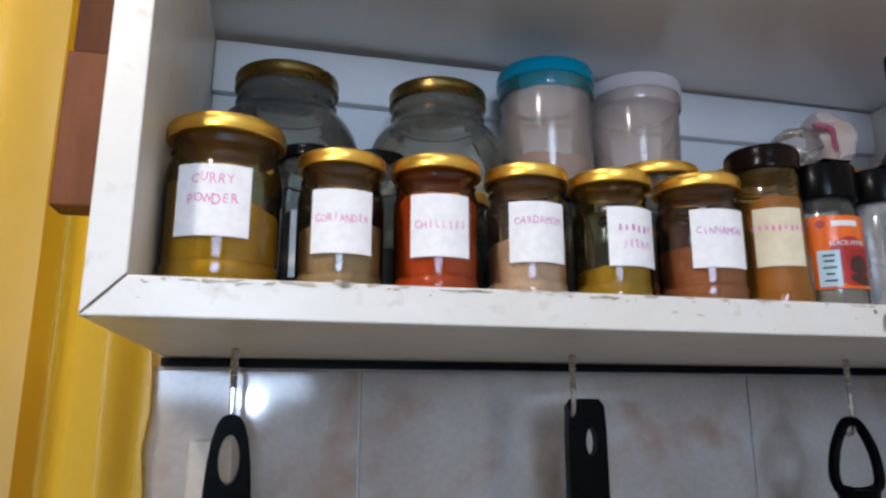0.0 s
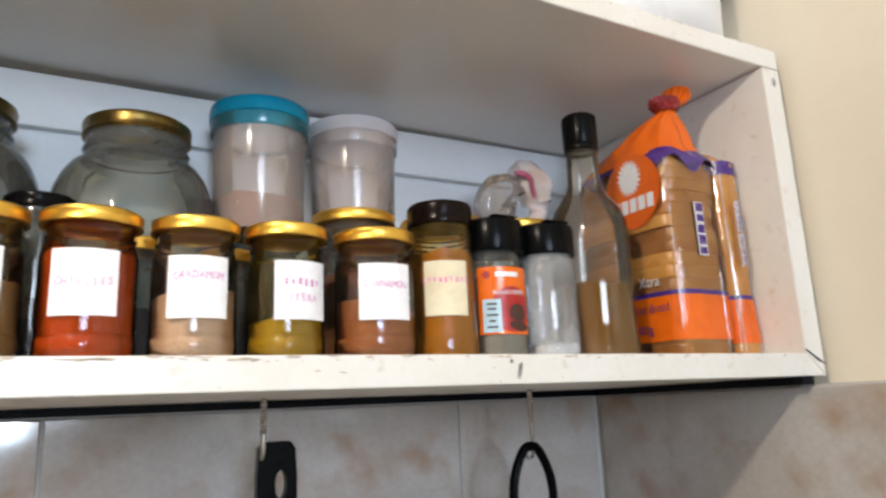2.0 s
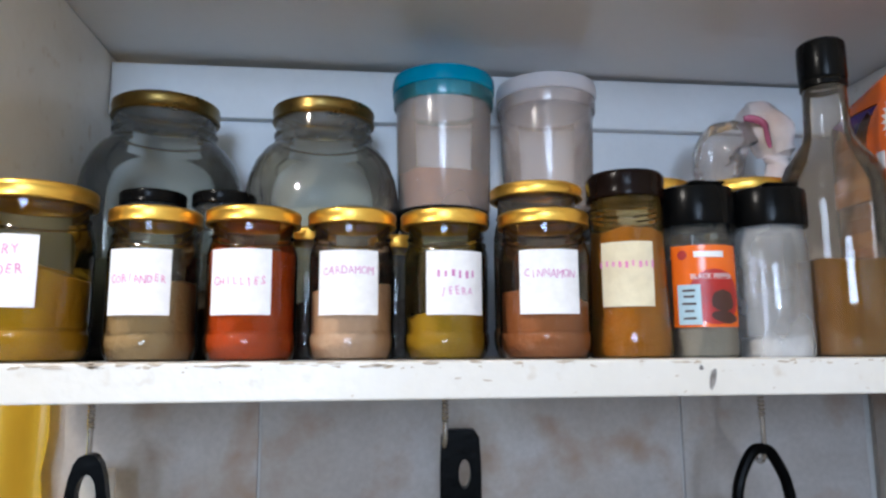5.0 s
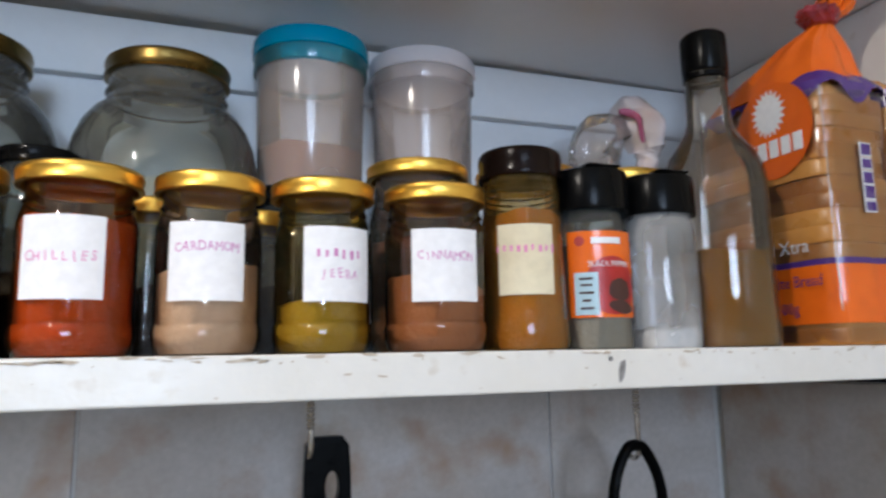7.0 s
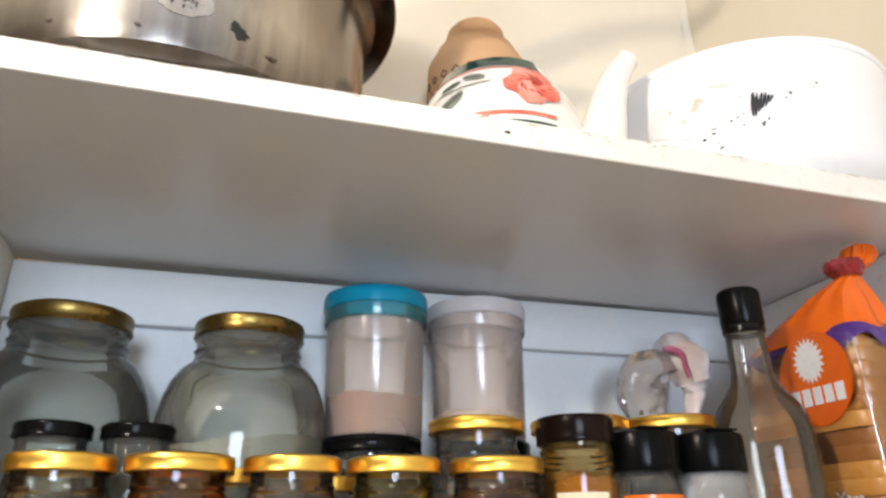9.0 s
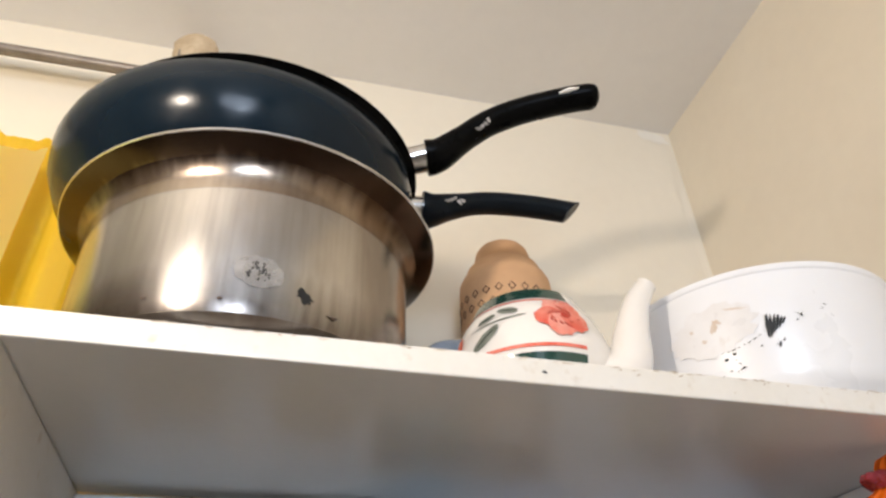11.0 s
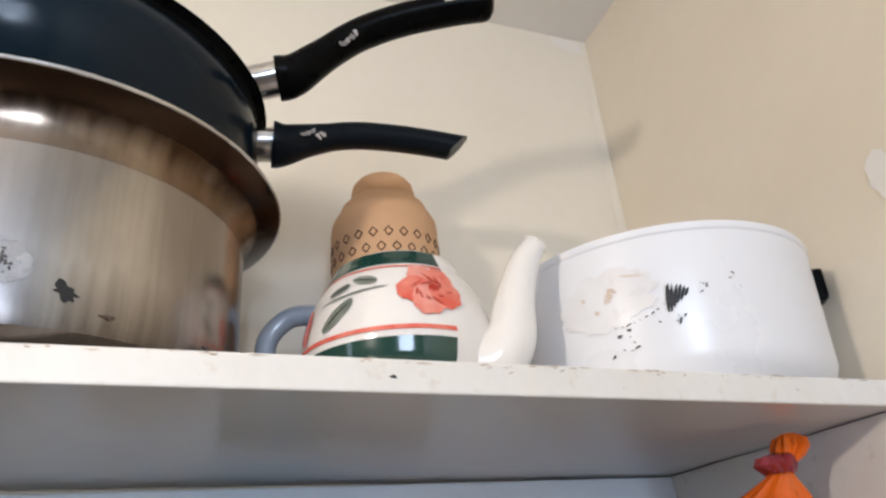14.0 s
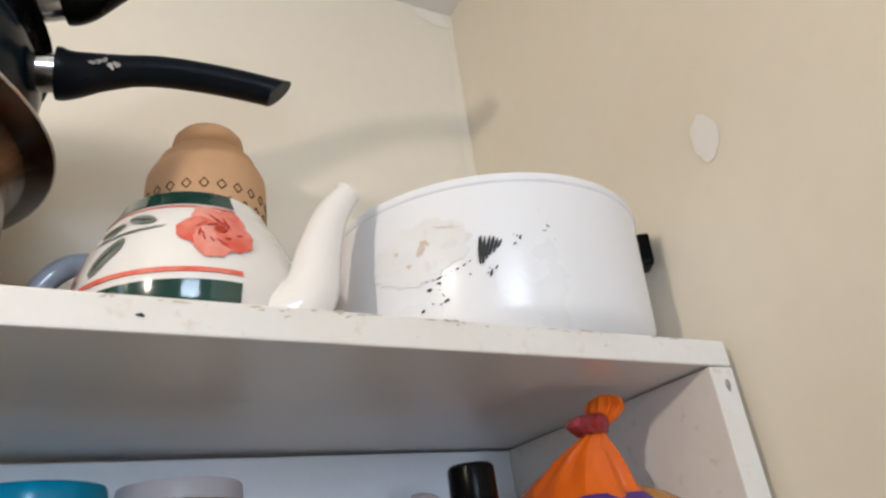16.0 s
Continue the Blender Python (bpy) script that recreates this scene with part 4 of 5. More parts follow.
round_jar(0.450, 0.285, 0.052, 0.160, DARK_TEA, 0.12, BLACK_LID, "dark glass jar with black lid under a tub", 0.016, lid_r=0.054)
round_jar(0.580, 0.300, 0.052, 0.160, SUGAR, 0.12, BLACK_LID, "glass jar with black lid under a tub", 0.016, lid_r=0.054)


def tub(x, y, z, contents, fill, lid, skirt, lid_label, label):
    t = thing("plastic_tub", x, y, z, label, "container", "plastic tubs")
    prof = [(0, 0.002), (0.046, 0.001), (0.0505, 0.0), (0.052, 0.003), (0.0545, 0.120), (0.0555, 0.146)]
    part("tub_wall", lathe(prof, 48), CLEAR_PLASTIC, t)
    part("contents", powder_in(prof, fill, 0.0016, 0.0, 40), contents, t)
    part("lid", lathe([(0, 0.1250), (0.047, 0.1250), (0.0500, 0.1270), (0.0530, 0.1555), (0.0575, 0.1565), (0.0590, 0.153), (0.0594, 0.146), (0.0590, 0.1395), (0.0580, 0.1385), (0.0562, 0.1385)], 56), lid, t, lid_label)
    part("lid_skirt", lathe([(0.0562, 0.1380), (0.0578, 0.1380), (0.0578, 0.124), (0.0572, 0.1225), (0.0560, 0.1225)], 56), skirt, t, "see-through lower skirt of the lid")
    return t


tub(0.454, 0.292, 0.1605, COCOA, 0.042, BLUE_LID, TEAL_SKIRT, "turquoise snap lid", "clear plastic tub of brown powder with turquoise lid")
tub(0.578, 0.302, 0.1605, SUGAR, 0.030, CLEAR_LID, CLEAR_PLASTIC, "milky white snap lid", "clear plastic tub with milky white lid")

# crumpled sachet lying over the jars
sachet = thing("plastic_sachet", 0.796, 0.262, 0.180, "crumpled clear and pink plastic sachet on a jar", "bag")


def crumpled(points, radii, seed, flat=0.75):
    """A squeezed film tube along points, with creases."""
    bm = tube(smooth_path(points, 5), [radii[0] + (radii[1] - radii[0]) * math.sin(math.pi * min(1, 0.12 + i / (5 * len(points) - 4))) for i in range(5 * (len(points) - 1) + 1)], 28, flat)
    for v in bm.verts:
        v.co += noise.noise_vector(v.co * 55 + Vector((seed, 0, 0))) * 0.0042 + noise.noise_vector(v.co * 160 + Vector((0, seed, 0))) * 0.0007
    for f in bm.faces:
        f.smooth = random.random() > 0.06
    return bm


part("clear_film", crumpled([(-0.026, 0, 0.004), (-0.027, 0, 0.034), (-0.021, 0, 0.060), (-0.004, 0, 0.072), (0.018, 0, 0.074)], (0.016, 0.036), 3.0), BAG_FILM, sachet)
part("printed_film", crumpled([(0.004, -0.006, 0.097), (0.022, -0.006, 0.092), (0.037, -0.004, 0.074), (0.044, -0.002, 0.045), (0.036, 0, 0.008)], (0.009, 0.029), 8.0), PINK_FILM, sachet, "pink and white printed film")
part("pink_print", crumpled([(-0.006, -0.020, 0.088), (0.010, -0.026, 0.084), (0.020, -0.027, 0.070), (0.024, -0.025, 0.054)], (0.002, 0.006), 5.0), surf("pink print", (0.50, 0.14, 0.27), rough=0.3), sachet, "dark pink print")

# ---------------------------------------------------------------- things on the upper board
POT_Z, TEA_Z, CASS_Z = UP1 + 0.0078, UP1 + 0.0052, UP1 + 0.0032
pot = thing("saucepan", 0.229, 0.160, POT_Z, "stained stainless steel saucepan with a charcoal handle", "saucepan")
part("pot_body", lathe([(0, 0.003), (0.14, 0.002), (0.160, 0.0), (0.1725, 0.006), (0.1762, 0.02), (0.1762, 0.160), (0.173, 0.162), (0.171, 0.02), (0.155, 0.008), (0, 0.008)], 72), STEEL, pot)
part("flared_rim", lathe([(0.1764, 0.138), (0.1770, 0.148), (0.1795, 0.160), (0.187, 0.170), (0.203, 0.177), (0.208, 0.180), (0.2085, 0.183), (0.206, 0.183), (0.187, 0.174), (0.173, 0.164), (0.1705, 0.156)], 72), BURNT_STEEL, pot, "heat-browned flared rim")
# Pale oval paints the pot's highlight behind the worn stamp marks.
stamp = part("stamp", on_round(blob(0.044, 0.032, 0.004, 0.047, 30, 0.05, 0.0003, tilt=-12), 0.1764, 3), surf("pale steel highlight", (0.55, 0.54, 0.54), (0.36, 0.35, 0.35), 40, 0.28, 1.0, bump=0.03), pot, "bright worn stamp")
marks = bmesh.new()
for k in range(49):
    if random.random() < 0.50:
        blob(random.uniform(0.0014, 0.0042), random.uniform(0.0014, 0.0036), -0.004 + 0.0028 * (k % 7) + random.uniform(-0.0006, 0.0006), 0.039 + 0.0027 * (k // 7) + random.uniform(-0.0006, 0.0006), 8, 0.45, 0.0009, tilt=random.uniform(0, 90), bm=marks)
tagged(part("stamp_ink", on_round(marks, 0.1764, 3), surf("dark stamp ink", (0.03, 0.028, 0.028), (0.08, 0.075, 0.07), 300, 0.5), stamp), kind="stuff")
part("rim_edge", lathe([(0.2080, 0.1800), (0.2093, 0.1805), (0.2096, 0.1820), (0.2088, 0.1834), (0.2075, 0.1832)], 72), CHROME, pot, "bright worn rim edge")
SCORCH = surf("burnt brown grime", (0.06, 0.038, 0.025), (0.10, 0.065, 0.045), 40, 0.4)
for k in range(5):
    part("burnt_patch", on_round(blob(random.uniform(0.004, 0.016), random.uniform(0.002, 0.005), -0.18 + 0.085 * k + random.uniform(-0.02, 0.02), 0.017 + random.uniform(-0.002, 0.004), 18, 0.45, 0.0005), 0.1763, 3), SCORCH, pot)
part("scorch", on_round(blob(0.015, 0.011, 0.046, 0.031, 18, 0.45, 0.0006, tilt=-30), 0.1764, 3), BLACK_CHIP, pot)
part("scorch", on_round(blob(0.016, 0.006, -0.14, 0.012, 14, 0.35, 0.0006), 0.1764, 3), BLACK_CHIP, pot)

PAN_Z = POT_Z + 0.152
pan = thing("frying_pan", 0.200, 0.180, PAN_Z, "dark blue enamel frying pan stacked in the saucepan", "frying pan", "stacked pans")
part("pan_body", lathe([(0, 0.0), (0.118, 0.0), (0.138, 0.0054), (0.16, 0.0234), (0.182, 0.0504), (0.203, 0.078), (0.2145, 0.105), (0.2170, 0.125), (0.2140, 0.1405), (0.2105, 0.1458), (0.2065, 0.1449), (0.207, 0.1305), (0.196, 0.0828), (0.178, 0.054), (0.156, 0.027), (0.134, 0.009), (0, 0.0054)], 72), PAN_BLUE, pan)
hp = smooth_path([(0.228, -0.030, 0.129), (0.241, -0.031, 0.130), (0.268, -0.032, 0.140), (0.316, -0.035, 0.152), (0.376, -0.038, 0.1545), (0.437, -0.042, 0.150)], 4)
grip = tube(hp, [0.0275 - 0.0105 * min(1, max(0, i - 2) / 8) for i in range(len(hp))], 20, 0.86)
grip.verts.ensure_lookup_table()
for v in grip.verts[-20:]:
    v.co.x += 0.9 * (v.co.z - 0.152)
handle = part("handle", grip, SLATE_HANDLE, pan, "charcoal moulded handle")
part("ferrule", tube([(0.199, -0.028, 0.126), (0.229, -0.030, 0.129)], 0.0205, 18, 0.86), CHROME, handle)
part("worn_spot", join(*(blob(0.008, 0.005, 0.257 + 0.005 * k, 0.128 + 0.003 * (k % 3), 10, 0.4, 0.0575, tilt=40 * k) for k in range(5))), CHIP, handle)

for k in range(7):
    part("rim_chip", on_round(blob(0.004 + 0.003 * (k % 3), 0.003, 0, 0.1385, 9, 0.4, 0.0008), 0.2118, 28 + 9 * k), CHIP, pan)

black_pan = thing("frying_pan", 0.200, 0.180, PAN_Z + 0.0120, "black frying pan nested in the blue pan", "frying pan", "stacked pans")
part("pan_body", lathe([(r, z + 0.005) for r, z in ((0, 0.0), (0.112, 0.0), (0.126, 0.0054), (0.142, 0.027), (0.160, 0.0558), (0.176, 0.0882), (0.190, 0.125), (0.200, 0.1390), (0.209, 0.1431), (0.2075, 0.1458), (0.196, 0.1380), (0.172, 0.09), (0.138, 0.0306), (0.122, 0.009), (0, 0.0054))], 72, cx=0.014), BAKELITE, black_pan)
hq = smooth_path([(0.227, -0.068, 0.1745), (0.243, -0.073, 0.1785), (0.268, -0.082, 0.199), (0.306, -0.095, 0.2285), (0.351, -0.110, 0.2485), (0.401, -0.127, 0.2605), (0.434, -0.139, 0.2645), (0.453, -0.145, 0.264)], 4)
grip = tube(hq, [0.0265 - 0.0065 * min(1, max(0, i - 2) / 7) - (0.0, 0.0010, 0.0040, 0.0120)[max(0, i - len(hq) + 4)] for i in range(len(hq))], 20, 0.82)
handle = part("handle", grip, BAKELITE, black_pan, "black moulded handle")
part("ferrule", tube([(0.200, -0.060, 0.168), (0.229, -0.069, 0.175)], 0.0200, 18, 0.86), CHROME, handle)
part("bracket", tube([(0.188, -0.055, 0.132), (0.193, -0.058, 0.150), (0.200, -0.061, 0.168)], 0.0150, 12, 0.8), BAKELITE, handle)
part("worn_spot", join(*(blob(0.010, 0.006, 0.288 + 0.004 * k, 0.199 + 0.004 * k, 10, 0.4, 0.1115 + 0.002 * k, tilt=40 * k) for k in range(4))), CHIP, handle)
part("hanging_hole", tube([(0.394, -0.1455, 0.2560), (0.407, -0.1500, 0.2600), (0.420, -0.1540, 0.2630)], [0.002, 0.0050, 0.002], 10, 0.6), PLASTER, handle)

tea = thing("teapot", 0.558, 0.152, TEA_Z, "cream china teapot painted with a coral flower", "teapot")
TEA = [(0, 0.004), (0.062, 0.003), (0.068, 0.0), (0.083, 0.008), (0.0925, 0.024), (0.0960, 0.046), (0.0945, 0.066), (0.0885, 0.088), (0.0800, 0.108), (0.073, 0.118), (0.067, 0.129), (0.0625, 0.138), (0.0600, 0.140), (0.0590, 0.138), (0.0590, 0.131), (0.03, 0.1295)]


def tea_r(z):
    for (r0, z0), (r1, z1) in zip(TEA[2:11], TEA[3:12]):
        if z0 <= z <= z1:
            return r0 + (r1 - r0) * (z - z0) / max(1e-6, z1 - z0) + 0.0006
    return 0.0935


part("pot_body", lathe(TEA, 64), GLAZE, tea)


def painted(name, bm, m, label=""):
    for v in bm.verts:
        rr, a = tea_r(v.co.z) - v.co.y, v.co.x / 0.0925
        v.co = Vector((rr * math.sin(a), -rr * math.cos(a), v.co.z))
    return part(name, bm, m, tea, label)


painted("green_band", patch(0.190, 0.034, 0.0235, 0.0005, 40, 6, cx=-0.072), GREEN_GLAZE, "dark green painted band")
painted("green_band", patch(0.190, 0.017, 0.1290, 0.0005, 40, 6, cx=-0.068), GREEN_GLAZE, "dark green painted band")
painted("red_line", patch(0.190, 0.0042, 0.0485, 0.0006, 40, 2, cx=-0.072), RED_GLAZE)
painted("green_line", patch(0.190, 0.0022, 0.1165, 0.0006, 40, 1, cx=-0.068), RED_GLAZE)
PETALS = [RED_GLAZE, surf("pale coral brushed glaze", (0.78, 0.20, 0.14), (0.84, 0.40, 0.32), 60, 0.16, bump=0.02, coat=0.4)]
for k in range(5):
    a = 2 * math.pi * k / 5 + 0.75
    painted("petal", blob(0.034, 0.031, 0.004 + 0.0155 * math.cos(a), 0.089 + 0.0130 * math.sin(a), 20, 0.09, 0.0008 + 0.0002 * k, tilt=math.degrees(a)), PETALS[k % 2])
DEEP = surf("deep red glaze", (0.50, 0.05, 0.03), rough=0.2, bump=0)
for k in range(13):
    a = 2 * math.pi * k / 13 + random.uniform(-0.2, 0.2)
    d = random.uniform(0.007, 0.019)
    painted("petal_stroke", blob(random.uniform(0.006, 0.013), random.uniform(0.0010, 0.0024), 0.005 + d * math.cos(a), 0.089 + 0.85 * d * math.sin(a), 10, 0.25, 0.0022, tilt=math.degrees(a) + random.uniform(20, 75)), DEEP)
painted("petal", blob(0.009, 0.008, 0.006, 0.089, 12, 0.15, 0.0024), DEEP)
for x, z, w, tilt in ((-0.088, 0.097, 0.025, 14), (-0.060, 0.102, 0.028, -12), (-0.085, 0.070, 0.040, 40)):
    painted("leaf", blob(w, w * 0.36, x, z, 16, 0.05, 0.0008, tilt=tilt), LEAF_GLAZE)
for x, z, w, tilt in ((-0.088, 0.097, 0.022, 14), (-0.060, 0.102, 0.025, -12), (-0.085, 0.070, 0.037, 40)):
    painted("leaf_vein", blob(w, 0.0022, x, z, 12, 0.2, 0.0011, tilt=tilt), surf("dark leaf stroke", (0.05, 0.06, 0.05), rough=0.2, bump=0))
painted("stem", blob(0.074, 0.0026, -0.072, 0.089, 24, 0.15, 0.0007, tilt=5), LEAF_GLAZE)
painted("petal", blob(0.018, 0.040, -0.132, 0.072, 14, 0.1, 0.0008), RED_GLAZE)
sp = smooth_path([(0.046, -0.040, 0.034), (0.070, -0.057, 0.032), (0.087, -0.068, 0.050), (0.095, -0.072, 0.088), (0.107, -0.074, 0.124), (0.124, -0.076, 0.151)], 6)
part("spout", tube(sp, [0.043 - 0.0315 * min(1, (i / (len(sp) - 1)) ** 0.60) for i in range(len(sp))], 24), GLAZE, tea)
part("spout_lip", tube(sp[-2:], 0.0126, 24), GLAZE, tea)
gp = smooth_path([(-0.070, 0.030, 0.104), (-0.100, 0.044, 0.106), (-0.122, 0.052, 0.082), (-0.118, 0.050, 0.044), (-0.084, 0.036, 0.024)], 5)
part("handle", tube(gp, 0.0105, 16), GREY_GLAZE, tea, "blue grey loop handle")
clay = thing("clay_pot", 0.594, 0.306, TEA_Z - 0.0004, "tall unglazed tan clay pot with cut diamonds behind the teapot", "pot")
part("pot_body", lathe([(0, 0.002), (0.060, 0.0), (0.066, 0.006), (0.0690, 0.10), (0.0695, 0.270), (0.0685, 0.282), (0.0640, 0.292), (0.0615, 0.2945), (0.0600, 0.297), (0.0560, 0.309), (0.0475, 0.318), (0.0450, 0.3195), (0.0435, 0.322), (0.0425, 0.335), (0.0405, 0.344), (0.0350, 0.3515), (0.0300, 0.3530), (0.0275, 0.352), (0.026, 0.340), (0, 0.338)], 64), CLAY, clay)
for zz, off in ((0.2440, 0.0), (0.2235, 0.5)):
    for k in range(23):
        cut = bmesh.new()
        for q in range(4):
            a0, a1, r = math.pi / 2 * q, math.pi / 2 * (q + 1), 0.0052
            tube([(r * math.cos(a0), 0.0, zz + r * math.sin(a0) * 1.2), (r * math.cos(a1), 0.0, zz + r * math.sin(a1) * 1.2)], 0.0009, 5, bm=cut)
        part("cut_diamond", on_round(cut, 0.0694, -75 + (k + off) * 360 / 23), CLAY_DARK, clay)

cass = thing("casserole", 0.8765, 0.161, CASS_Z, "chipped white enamel casserole with a black lug handle", "casserole")
CR = 0.172


def cass_r(z):
    """Radius of the casserole's slightly flaring side."""
    return CR - 0.003 + 0.006 * z / 0.134 + 0.0004


part("pot_body", lathe([(0, 0.004), (CR * 0.78, 0.003), (CR * 0.90, 0.0), (CR * 0.955, 0.008), (cass_r(0.022) - 0.0004, 0.022), (cass_r(0.134) - 0.0004, 0.134), (CR + 0.0034, 0.1415), (CR + 0.0050, 0.1435), (CR + 0.0056, 0.147), (CR + 0.0050, 0.1505), (CR + 0.0020, 0.1515), (CR - 0.003, 0.146), (CR - 0.012, 0.02), (0, 0.010)], 80), ENAMEL, cass)
TURN = -31
part("worn_transfer", on_round(blob(0.098, 0.058, -0.066, 0.085, 44, 0.13, 0.0006, tilt=8), CR, TURN, cass_r), ENAMEL_STAIN, cass, "faded browned transfer")
BROWN_MARK = surf("rust brown stain", (0.62, 0.47, 0.34), (0.74, 0.68, 0.62), 90, 0.5)
for dx, dz, w, h in ((0.0, 0.0, 0.007, 0.015), (0.004, 0.004, 0.010, 0.004), (-0.026, 0.002, 0.004, 0.005), (0.026, 0.014, 0.022, 0.003), (-0.014, -0.014, 0.005, 0.004)):
    part("rust_mark", on_round(blob(w, h, -0.061 + dx, 0.090 + dz, 16, 0.4, 0.0010, tilt=random.uniform(-40, 40)), CR, TURN, cass_r), BROWN_MARK, cass)
flecks = bmesh.new()
for cx, cz, sx, sz, n in ((-0.044, 0.050, 0.014, 0.004, 4), (-0.054, 0.034, 0.012, 0.005, 5), (0.032, 0.083, 0.006, 0.003, 5), (0.004, 0.054, 0.006, 0.003, 4), (0.060, 0.092, 0.008, 0.008, 3)):
    for i in range(n):
        k = random.uniform(0.0012, 0.0036)
        blob(k * random.uniform(0.8, 2.6), k * 0.7, random.gauss(cx, sx), random.gauss(cz, sz), 8, 0.5, 0.0009, tilt=random.uniform(-60, 60), bm=flecks)
for k in range(9):
    blob(random.uniform(0.0012, 0.0050), random.uniform(0.0006, 0.0014), -0.060 + 0.0060 * k, 0.056 + 0.00022 * k * k, 8, 0.5, 0.0009, tilt=8 + 4 * k, bm=flecks)
tagged(part("chip", on_round(flecks, CR, TURN, cass_r), BLACK_CHIP, cass, "scattered black chips"), kind="stuff")
for k in range(6):
    part("chip", on_round(blob(0.0040 - 0.0003 * k, 0.030 - 0.0040 * k, -0.008 + 0.0036 * k, 0.075 + 0.0008 * k, 12, 0.22, 0.0010, tilt=-8 - 4 * k), CR, TURN, cass_r), BLACK_CHIP, cass)
part("lug_handle", on_round(box(-0.016, -0.018, 0.108, 0.016, 0.002, 0.146, 0.005), CR, 60, cass_r), BAKELITE, cass, "black lug handle")

# ---------------------------------------------------------------- hooks and utensils below


def hook(x, y, drop):
    t = thing("screw_hook", x, y, -0.0262, "steel screw hook under the shelf", "hook", "screw hooks")
    pts = [(0, 0, 0.002), (0, 0, -drop + 0.02)]
    arc = [(0.0, 0.010 * (1 - math.cos(a)), -drop + 0.012 - 0.012 * math.sin(a)) for a in (math.pi * k / 8 for k in range(1, 9))]
    part("rod", tube(smooth_path(pts + arc, 3), 0.0027, 10), CHROME, t)
    thread = lathe([(0.0028 + 0.0010 * (i % 2), -0.0021 * i) for i in range(18)], 12)
    part("thread", thread, CHROME, t)
    return t


hook(0.113, 0.22, 0.075)
hook(0.446, 0.225, 0.062)
hook(0.776, 0.22, 0.082)


def plate_with_hole(outline, hole, thick, edge=0.002):
    """An upright flat bar (x-z outline) with an oval hole through it."""
    n = len(hole)
    bm = bmesh.new()
    layers = []
    for y in (-thick / 2, thick / 2):
        layers.append(([bm.verts.new((x, y, z)) for x, z in outline], [bm.verts.new((x, y, z)) for x, z in hole]))
    for o, h in layers:
        for i in range(n):
            bm.faces.new((o[i], o[(i + 1) % n], h[(i + 1) % n], h[i]))
    for ring in (0, 1):
        for i in range(n):
            a, b = layers[0][ring], layers[1][ring]
            bm.faces.new((a[i], a[(i + 1) % n], b[(i + 1) % n], b[i]))
    edges = [e for e in bm.edges if e.calc_face_angle(0) > 0.8]
    bmesh.ops.bevel(bm, geom=edges, offset=edge, segments=2, affect="EDGES")
    return bm


def ring_points(n, fx, fz, cx, cz, wide, tall, power=2.0):
    out = []
    for i in range(n):
        a = 2 * math.pi * i / n
        c, s = math.cos(a), math.sin(a)
        k = (abs(c) ** power + abs(s) ** power) ** (-1 / power)
        out.append((cx + wide * k * c * (fx(s) if fx else 1), cz + tall * k * s))
    return out


spat = thing("spatula", 0.113, 0.222, -0.355, "black spatula handle hanging from a hook", "utensil", "hanging utensils", rz=6)
part("handle", plate_with_hole(ring_points(32, lambda s: 1.0 - 0.12 * s, 0, 0, 0.165, 0.0215, 0.105, 3.0), ring_points(32, None, 0, 0, 0.231, 0.009, 0.021), 0.016, 0.004), BAKELITE, spat)
part("shaft", tube([(0, 0, 0.075), (0, 0, -0.05)], 0.006, 10), CHROME, spat)
turner = thing("turner", 0.462, 0.235, -0.335, "black rectangular-handled turner hanging from a hook", "utensil", "hanging utensils", rz=-4)
part("handle", plate_with_hole(ring_points(32, None, 0, 0, 0.160, 0.0205, 0.105, 9.0), ring_points(32, None, 0, 0.004, 0.222, 0.006, 0.014), 0.014, 0.003), BAKELITE, turner)
part("shaft", tube([(0, 0, 0.07), (0, 0, -0.05)], 0.006, 10), CHROME, turner)
ladle = thing("ladle", 0.772, 0.220, -0.345, "black ladle with a pointed loop hanging from a hook", "utensil", "hanging utensils")
loop = smooth_path([(-0.024, 0, 0.180), (-0.029, 0, 0.195), (-0.024, 0, 0.222), (-0.011, 0, 0.246), (0.0, 0, 0.251), (0.011, 0, 0.246), (0.024, 0, 0.222), (0.029, 0, 0.195), (0.024, 0, 0.180), (0.0, 0, 0.176), (-0.024, 0, 0.180)], 4)
part("loop", tube(loop, 0.0058, 10), BAKELITE, ladle)
part("handle", tube([(0, 0, 0.180), (0, 0, 0.12), (0, 0, 0.0)], [0.026, 0.015, 0.013], 14, 0.6), BAKELITE, ladle)
pale = thing("scraper", 0.088, 0.300, -0.40, "cream plastic scraper hanging behind the spatula", "utensil", "hanging utensils", rz=4)
part("blade", box(-0.018, -0.003, 0.0, 0.024, 0.003, 0.290, 0.0025), BEIGE_PLASTIC, pale)

# ---------------------------------------------------------------- curtain and rail


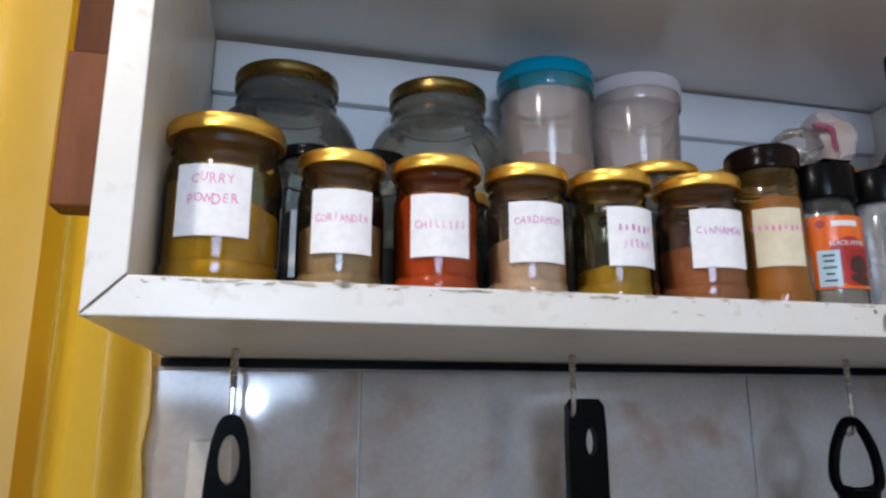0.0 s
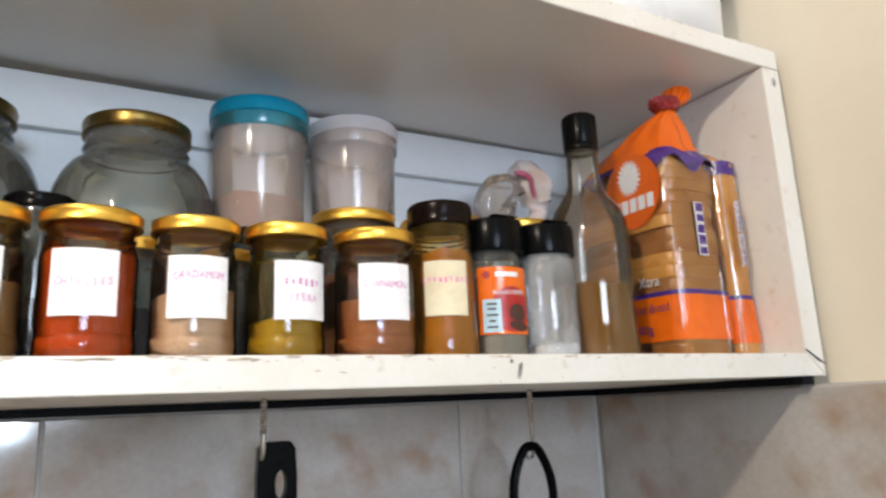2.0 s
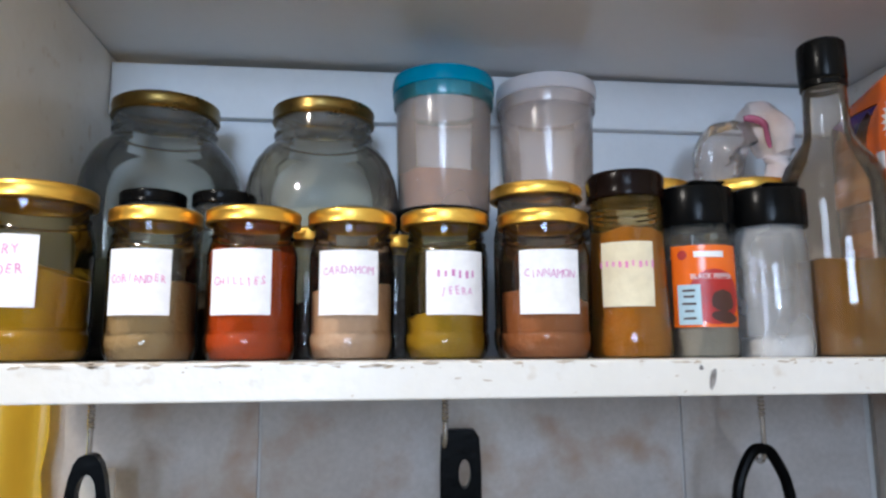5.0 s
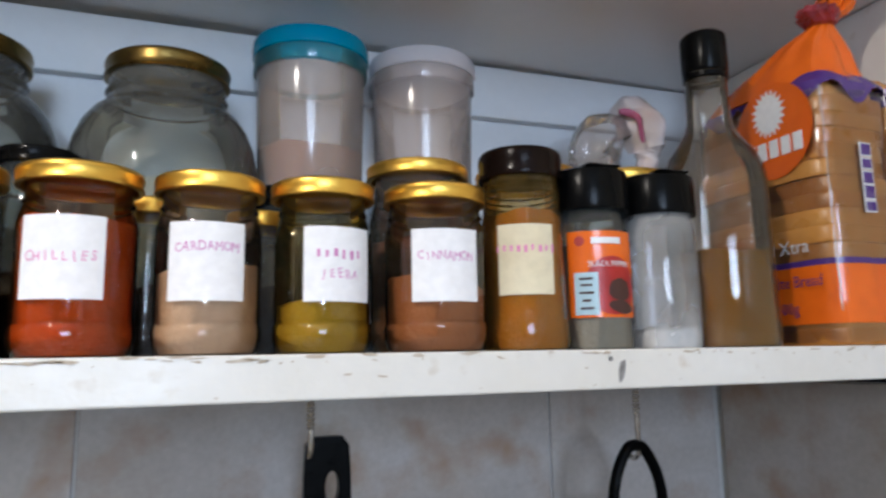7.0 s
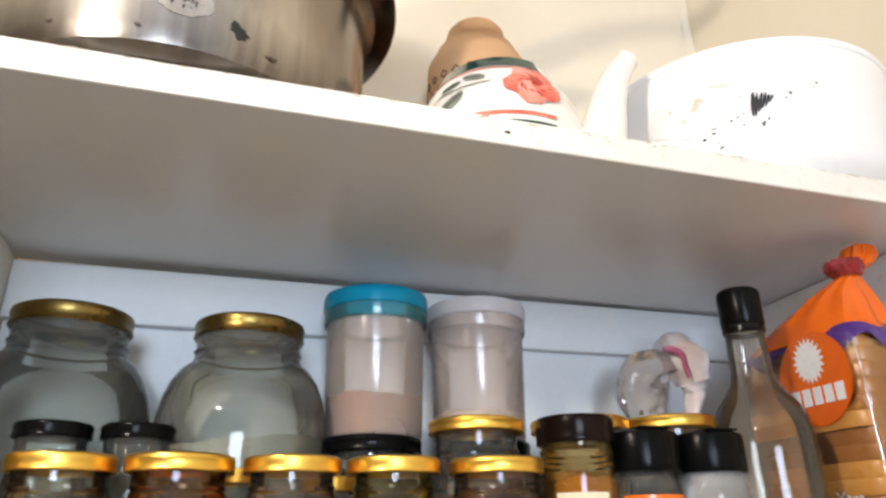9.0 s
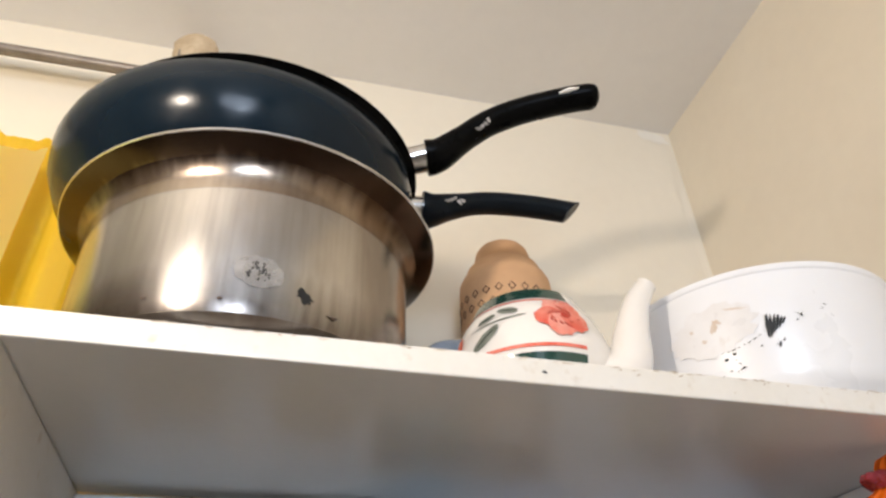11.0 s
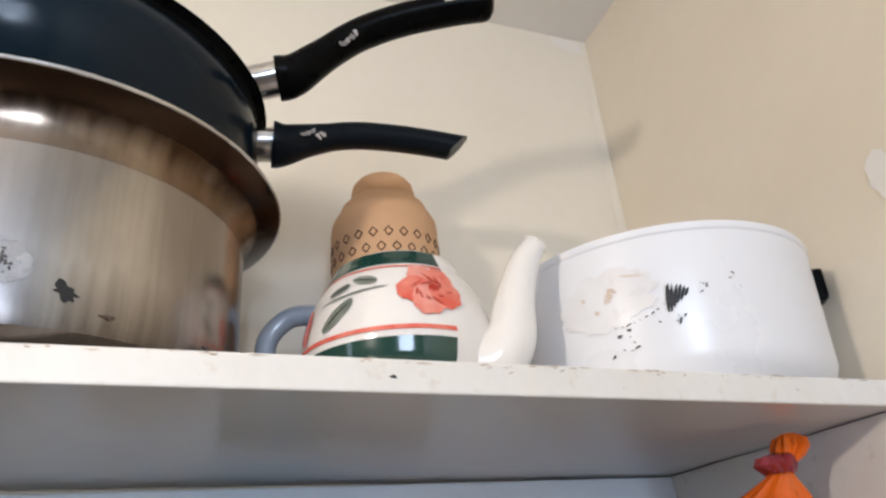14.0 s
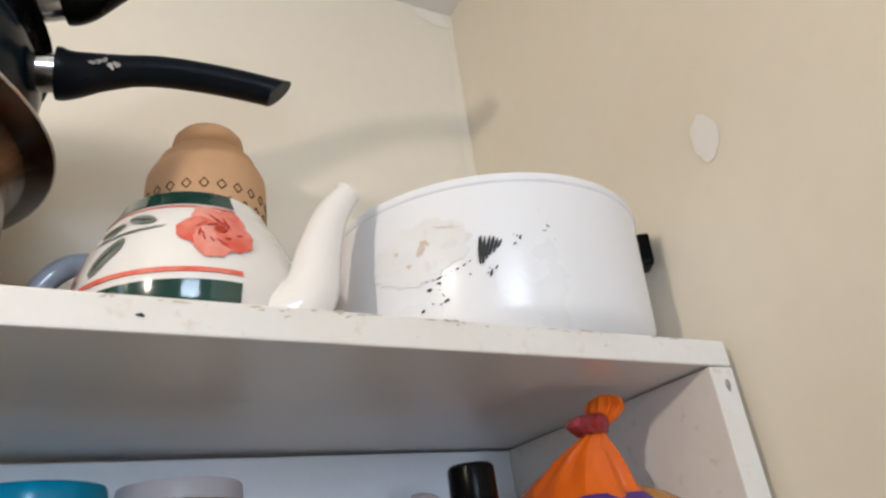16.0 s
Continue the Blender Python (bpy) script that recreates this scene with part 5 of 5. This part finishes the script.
def curtain(x0, x1, y, z0, z1, m, name, label, waves, depth, scallop=0.0, slant=0.0):
    """Hanging cloth with uneven soft folds."""
    t = thing(name, 0, y, 0, label, "curtain")
    bm, n, k = bmesh.new(), 220, 46
    grid = []
    for i in range(n + 1):
        u = i / n
        row = []
        for j in range(k + 1):
            v = j / k
            z = z1 + (z0 - z1) * v
            x = x0 + (x1 - x0) * u
            x += scallop * (u > 0.995) * (1 + math.sin(z * 220) + 0.6 * math.sin(z * 83)) + slant * v * u
            f = depth * (math.sin(waves * 2 * math.pi * (u + 0.05 * math.sin(7 * u + 1)) + 0.7 * math.sin(3 * v)) + 0.45 * math.sin(waves * 4.7 * u * math.pi + 1.3 + v) + 0.9 * noise.noise(Vector((x * 14, z * 1.4, 3)))) * (0.55 + 0.45 * v)
            row.append(bm.verts.new((x, f + 0.004 * noise.noise(Vector((x * 20, z * 6, 0))), z + (0.006 * math.sin(waves * 2 * math.pi * u) + 0.010 * noise.noise(Vector((x * 60, 0, 7)))) * (v == 0))))
        grid.append(row)
    for i in range(n):
        for j in range(k):
            bm.faces.new((grid[i][j], grid[i + 1][j], grid[i + 1][j + 1], grid[i][j + 1]))
    part("cloth", rounded_off(bm), m, t)
    return t


curtain(-0.30, 0.018, 0.330, -0.95, 0.865, CURTAIN_GOLD, "curtain", "gold yellow satin curtain with a scalloped edge", 3, 0.013, 0.0045)
curtain(-1.55, -0.075, 0.270, -0.95, 0.800, CURTAIN_SHEER, "sheer_curtain", "sheer lemon yellow curtain before the window", 8, 0.013)
rail = thing("curtain_rail", -0.6, 0.335, 1.055, "brown grey double curtain rail on the wall", "curtain rail")
part("rod", tube([(-1.3, 0, 0.002), (0.66, 0, -0.002)], 0.0085, 14), RAIL, rail)
part("rod", tube([(-1.3, 0.024, 0.020), (0.66, 0.024, 0.016)], 0.007, 14), RAIL, rail)
part("bracket", box(0.640, -0.012, -0.012, 0.668, 0.0645, 0.058, 0.003), RAIL, rail)
part("bracket_wrap", lathe([(0, 0.032), (0.030, 0.033), (0.036, 0.038), (0.038, 0.062), (0.036, 0.078), (0.037, 0.094), (0.034, 0.104), (0, 0.105)], 18, cx=0.665, cy=0.02, wobble=0.15), surf("tan crumpled wrapping", (0.62, 0.50, 0.34), (0.45, 0.33, 0.20), 40, 0.6, bump=0.4), rail, "crumpled tan wrapping")

# ---------------------------------------------------------------- wall tiles
TILE_W, TILE_H, TILE_TOP = 0.512, 0.40, -0.035
backing = structure("wall_tiles", join(box(-0.30, 0.3755, FLOOR_Z, WALL_X - 0.001, WALL_Y - 0.001, TILE_TOP), box(WALL_X - 0.0415, -1.6, FLOOR_Z, WALL_X - 0.001, 0.3755, TILE_TOP)), GROUT, "marbled beige tiles with pale grout below the shelf")
tile_a = mesh_of("tile", box(-TILE_W / 2 + 0.0014, -0.012, -TILE_H / 2 + 0.0025, TILE_W / 2 - 0.0014, 0.0, TILE_H / 2 - 0.0025, 0.002), TILE)
for row in range(3):
    for x in (-0.010 - 0.0, 0.502, 1.014):
        if x > 0.9:
            half = mesh_of("tile", box(-TILE_W / 2 + 0.0014, -0.012, -TILE_H / 2 + 0.0025, 1.005 - 1.014, 0.0, TILE_H / 2 - 0.0025, 0.002), TILE)
        ob = new("tile", half if x > 0.9 else tile_a)
        ob.parent = backing
        ob.location = (U * x, U * 0.384, U * (TILE_TOP - TILE_H * (row + 0.5)))
    for y in (0.11, -0.402, -0.914, -1.4):
        ob = new("tile", tile_a)
        ob.parent = backing
        ob.matrix_local = Matrix.Translation((U * (WALL_X - 0.0335), U * y, U * (TILE_TOP - TILE_H * (row + 0.5)))) @ pose(0, 0, 0, 0, 0, -90)
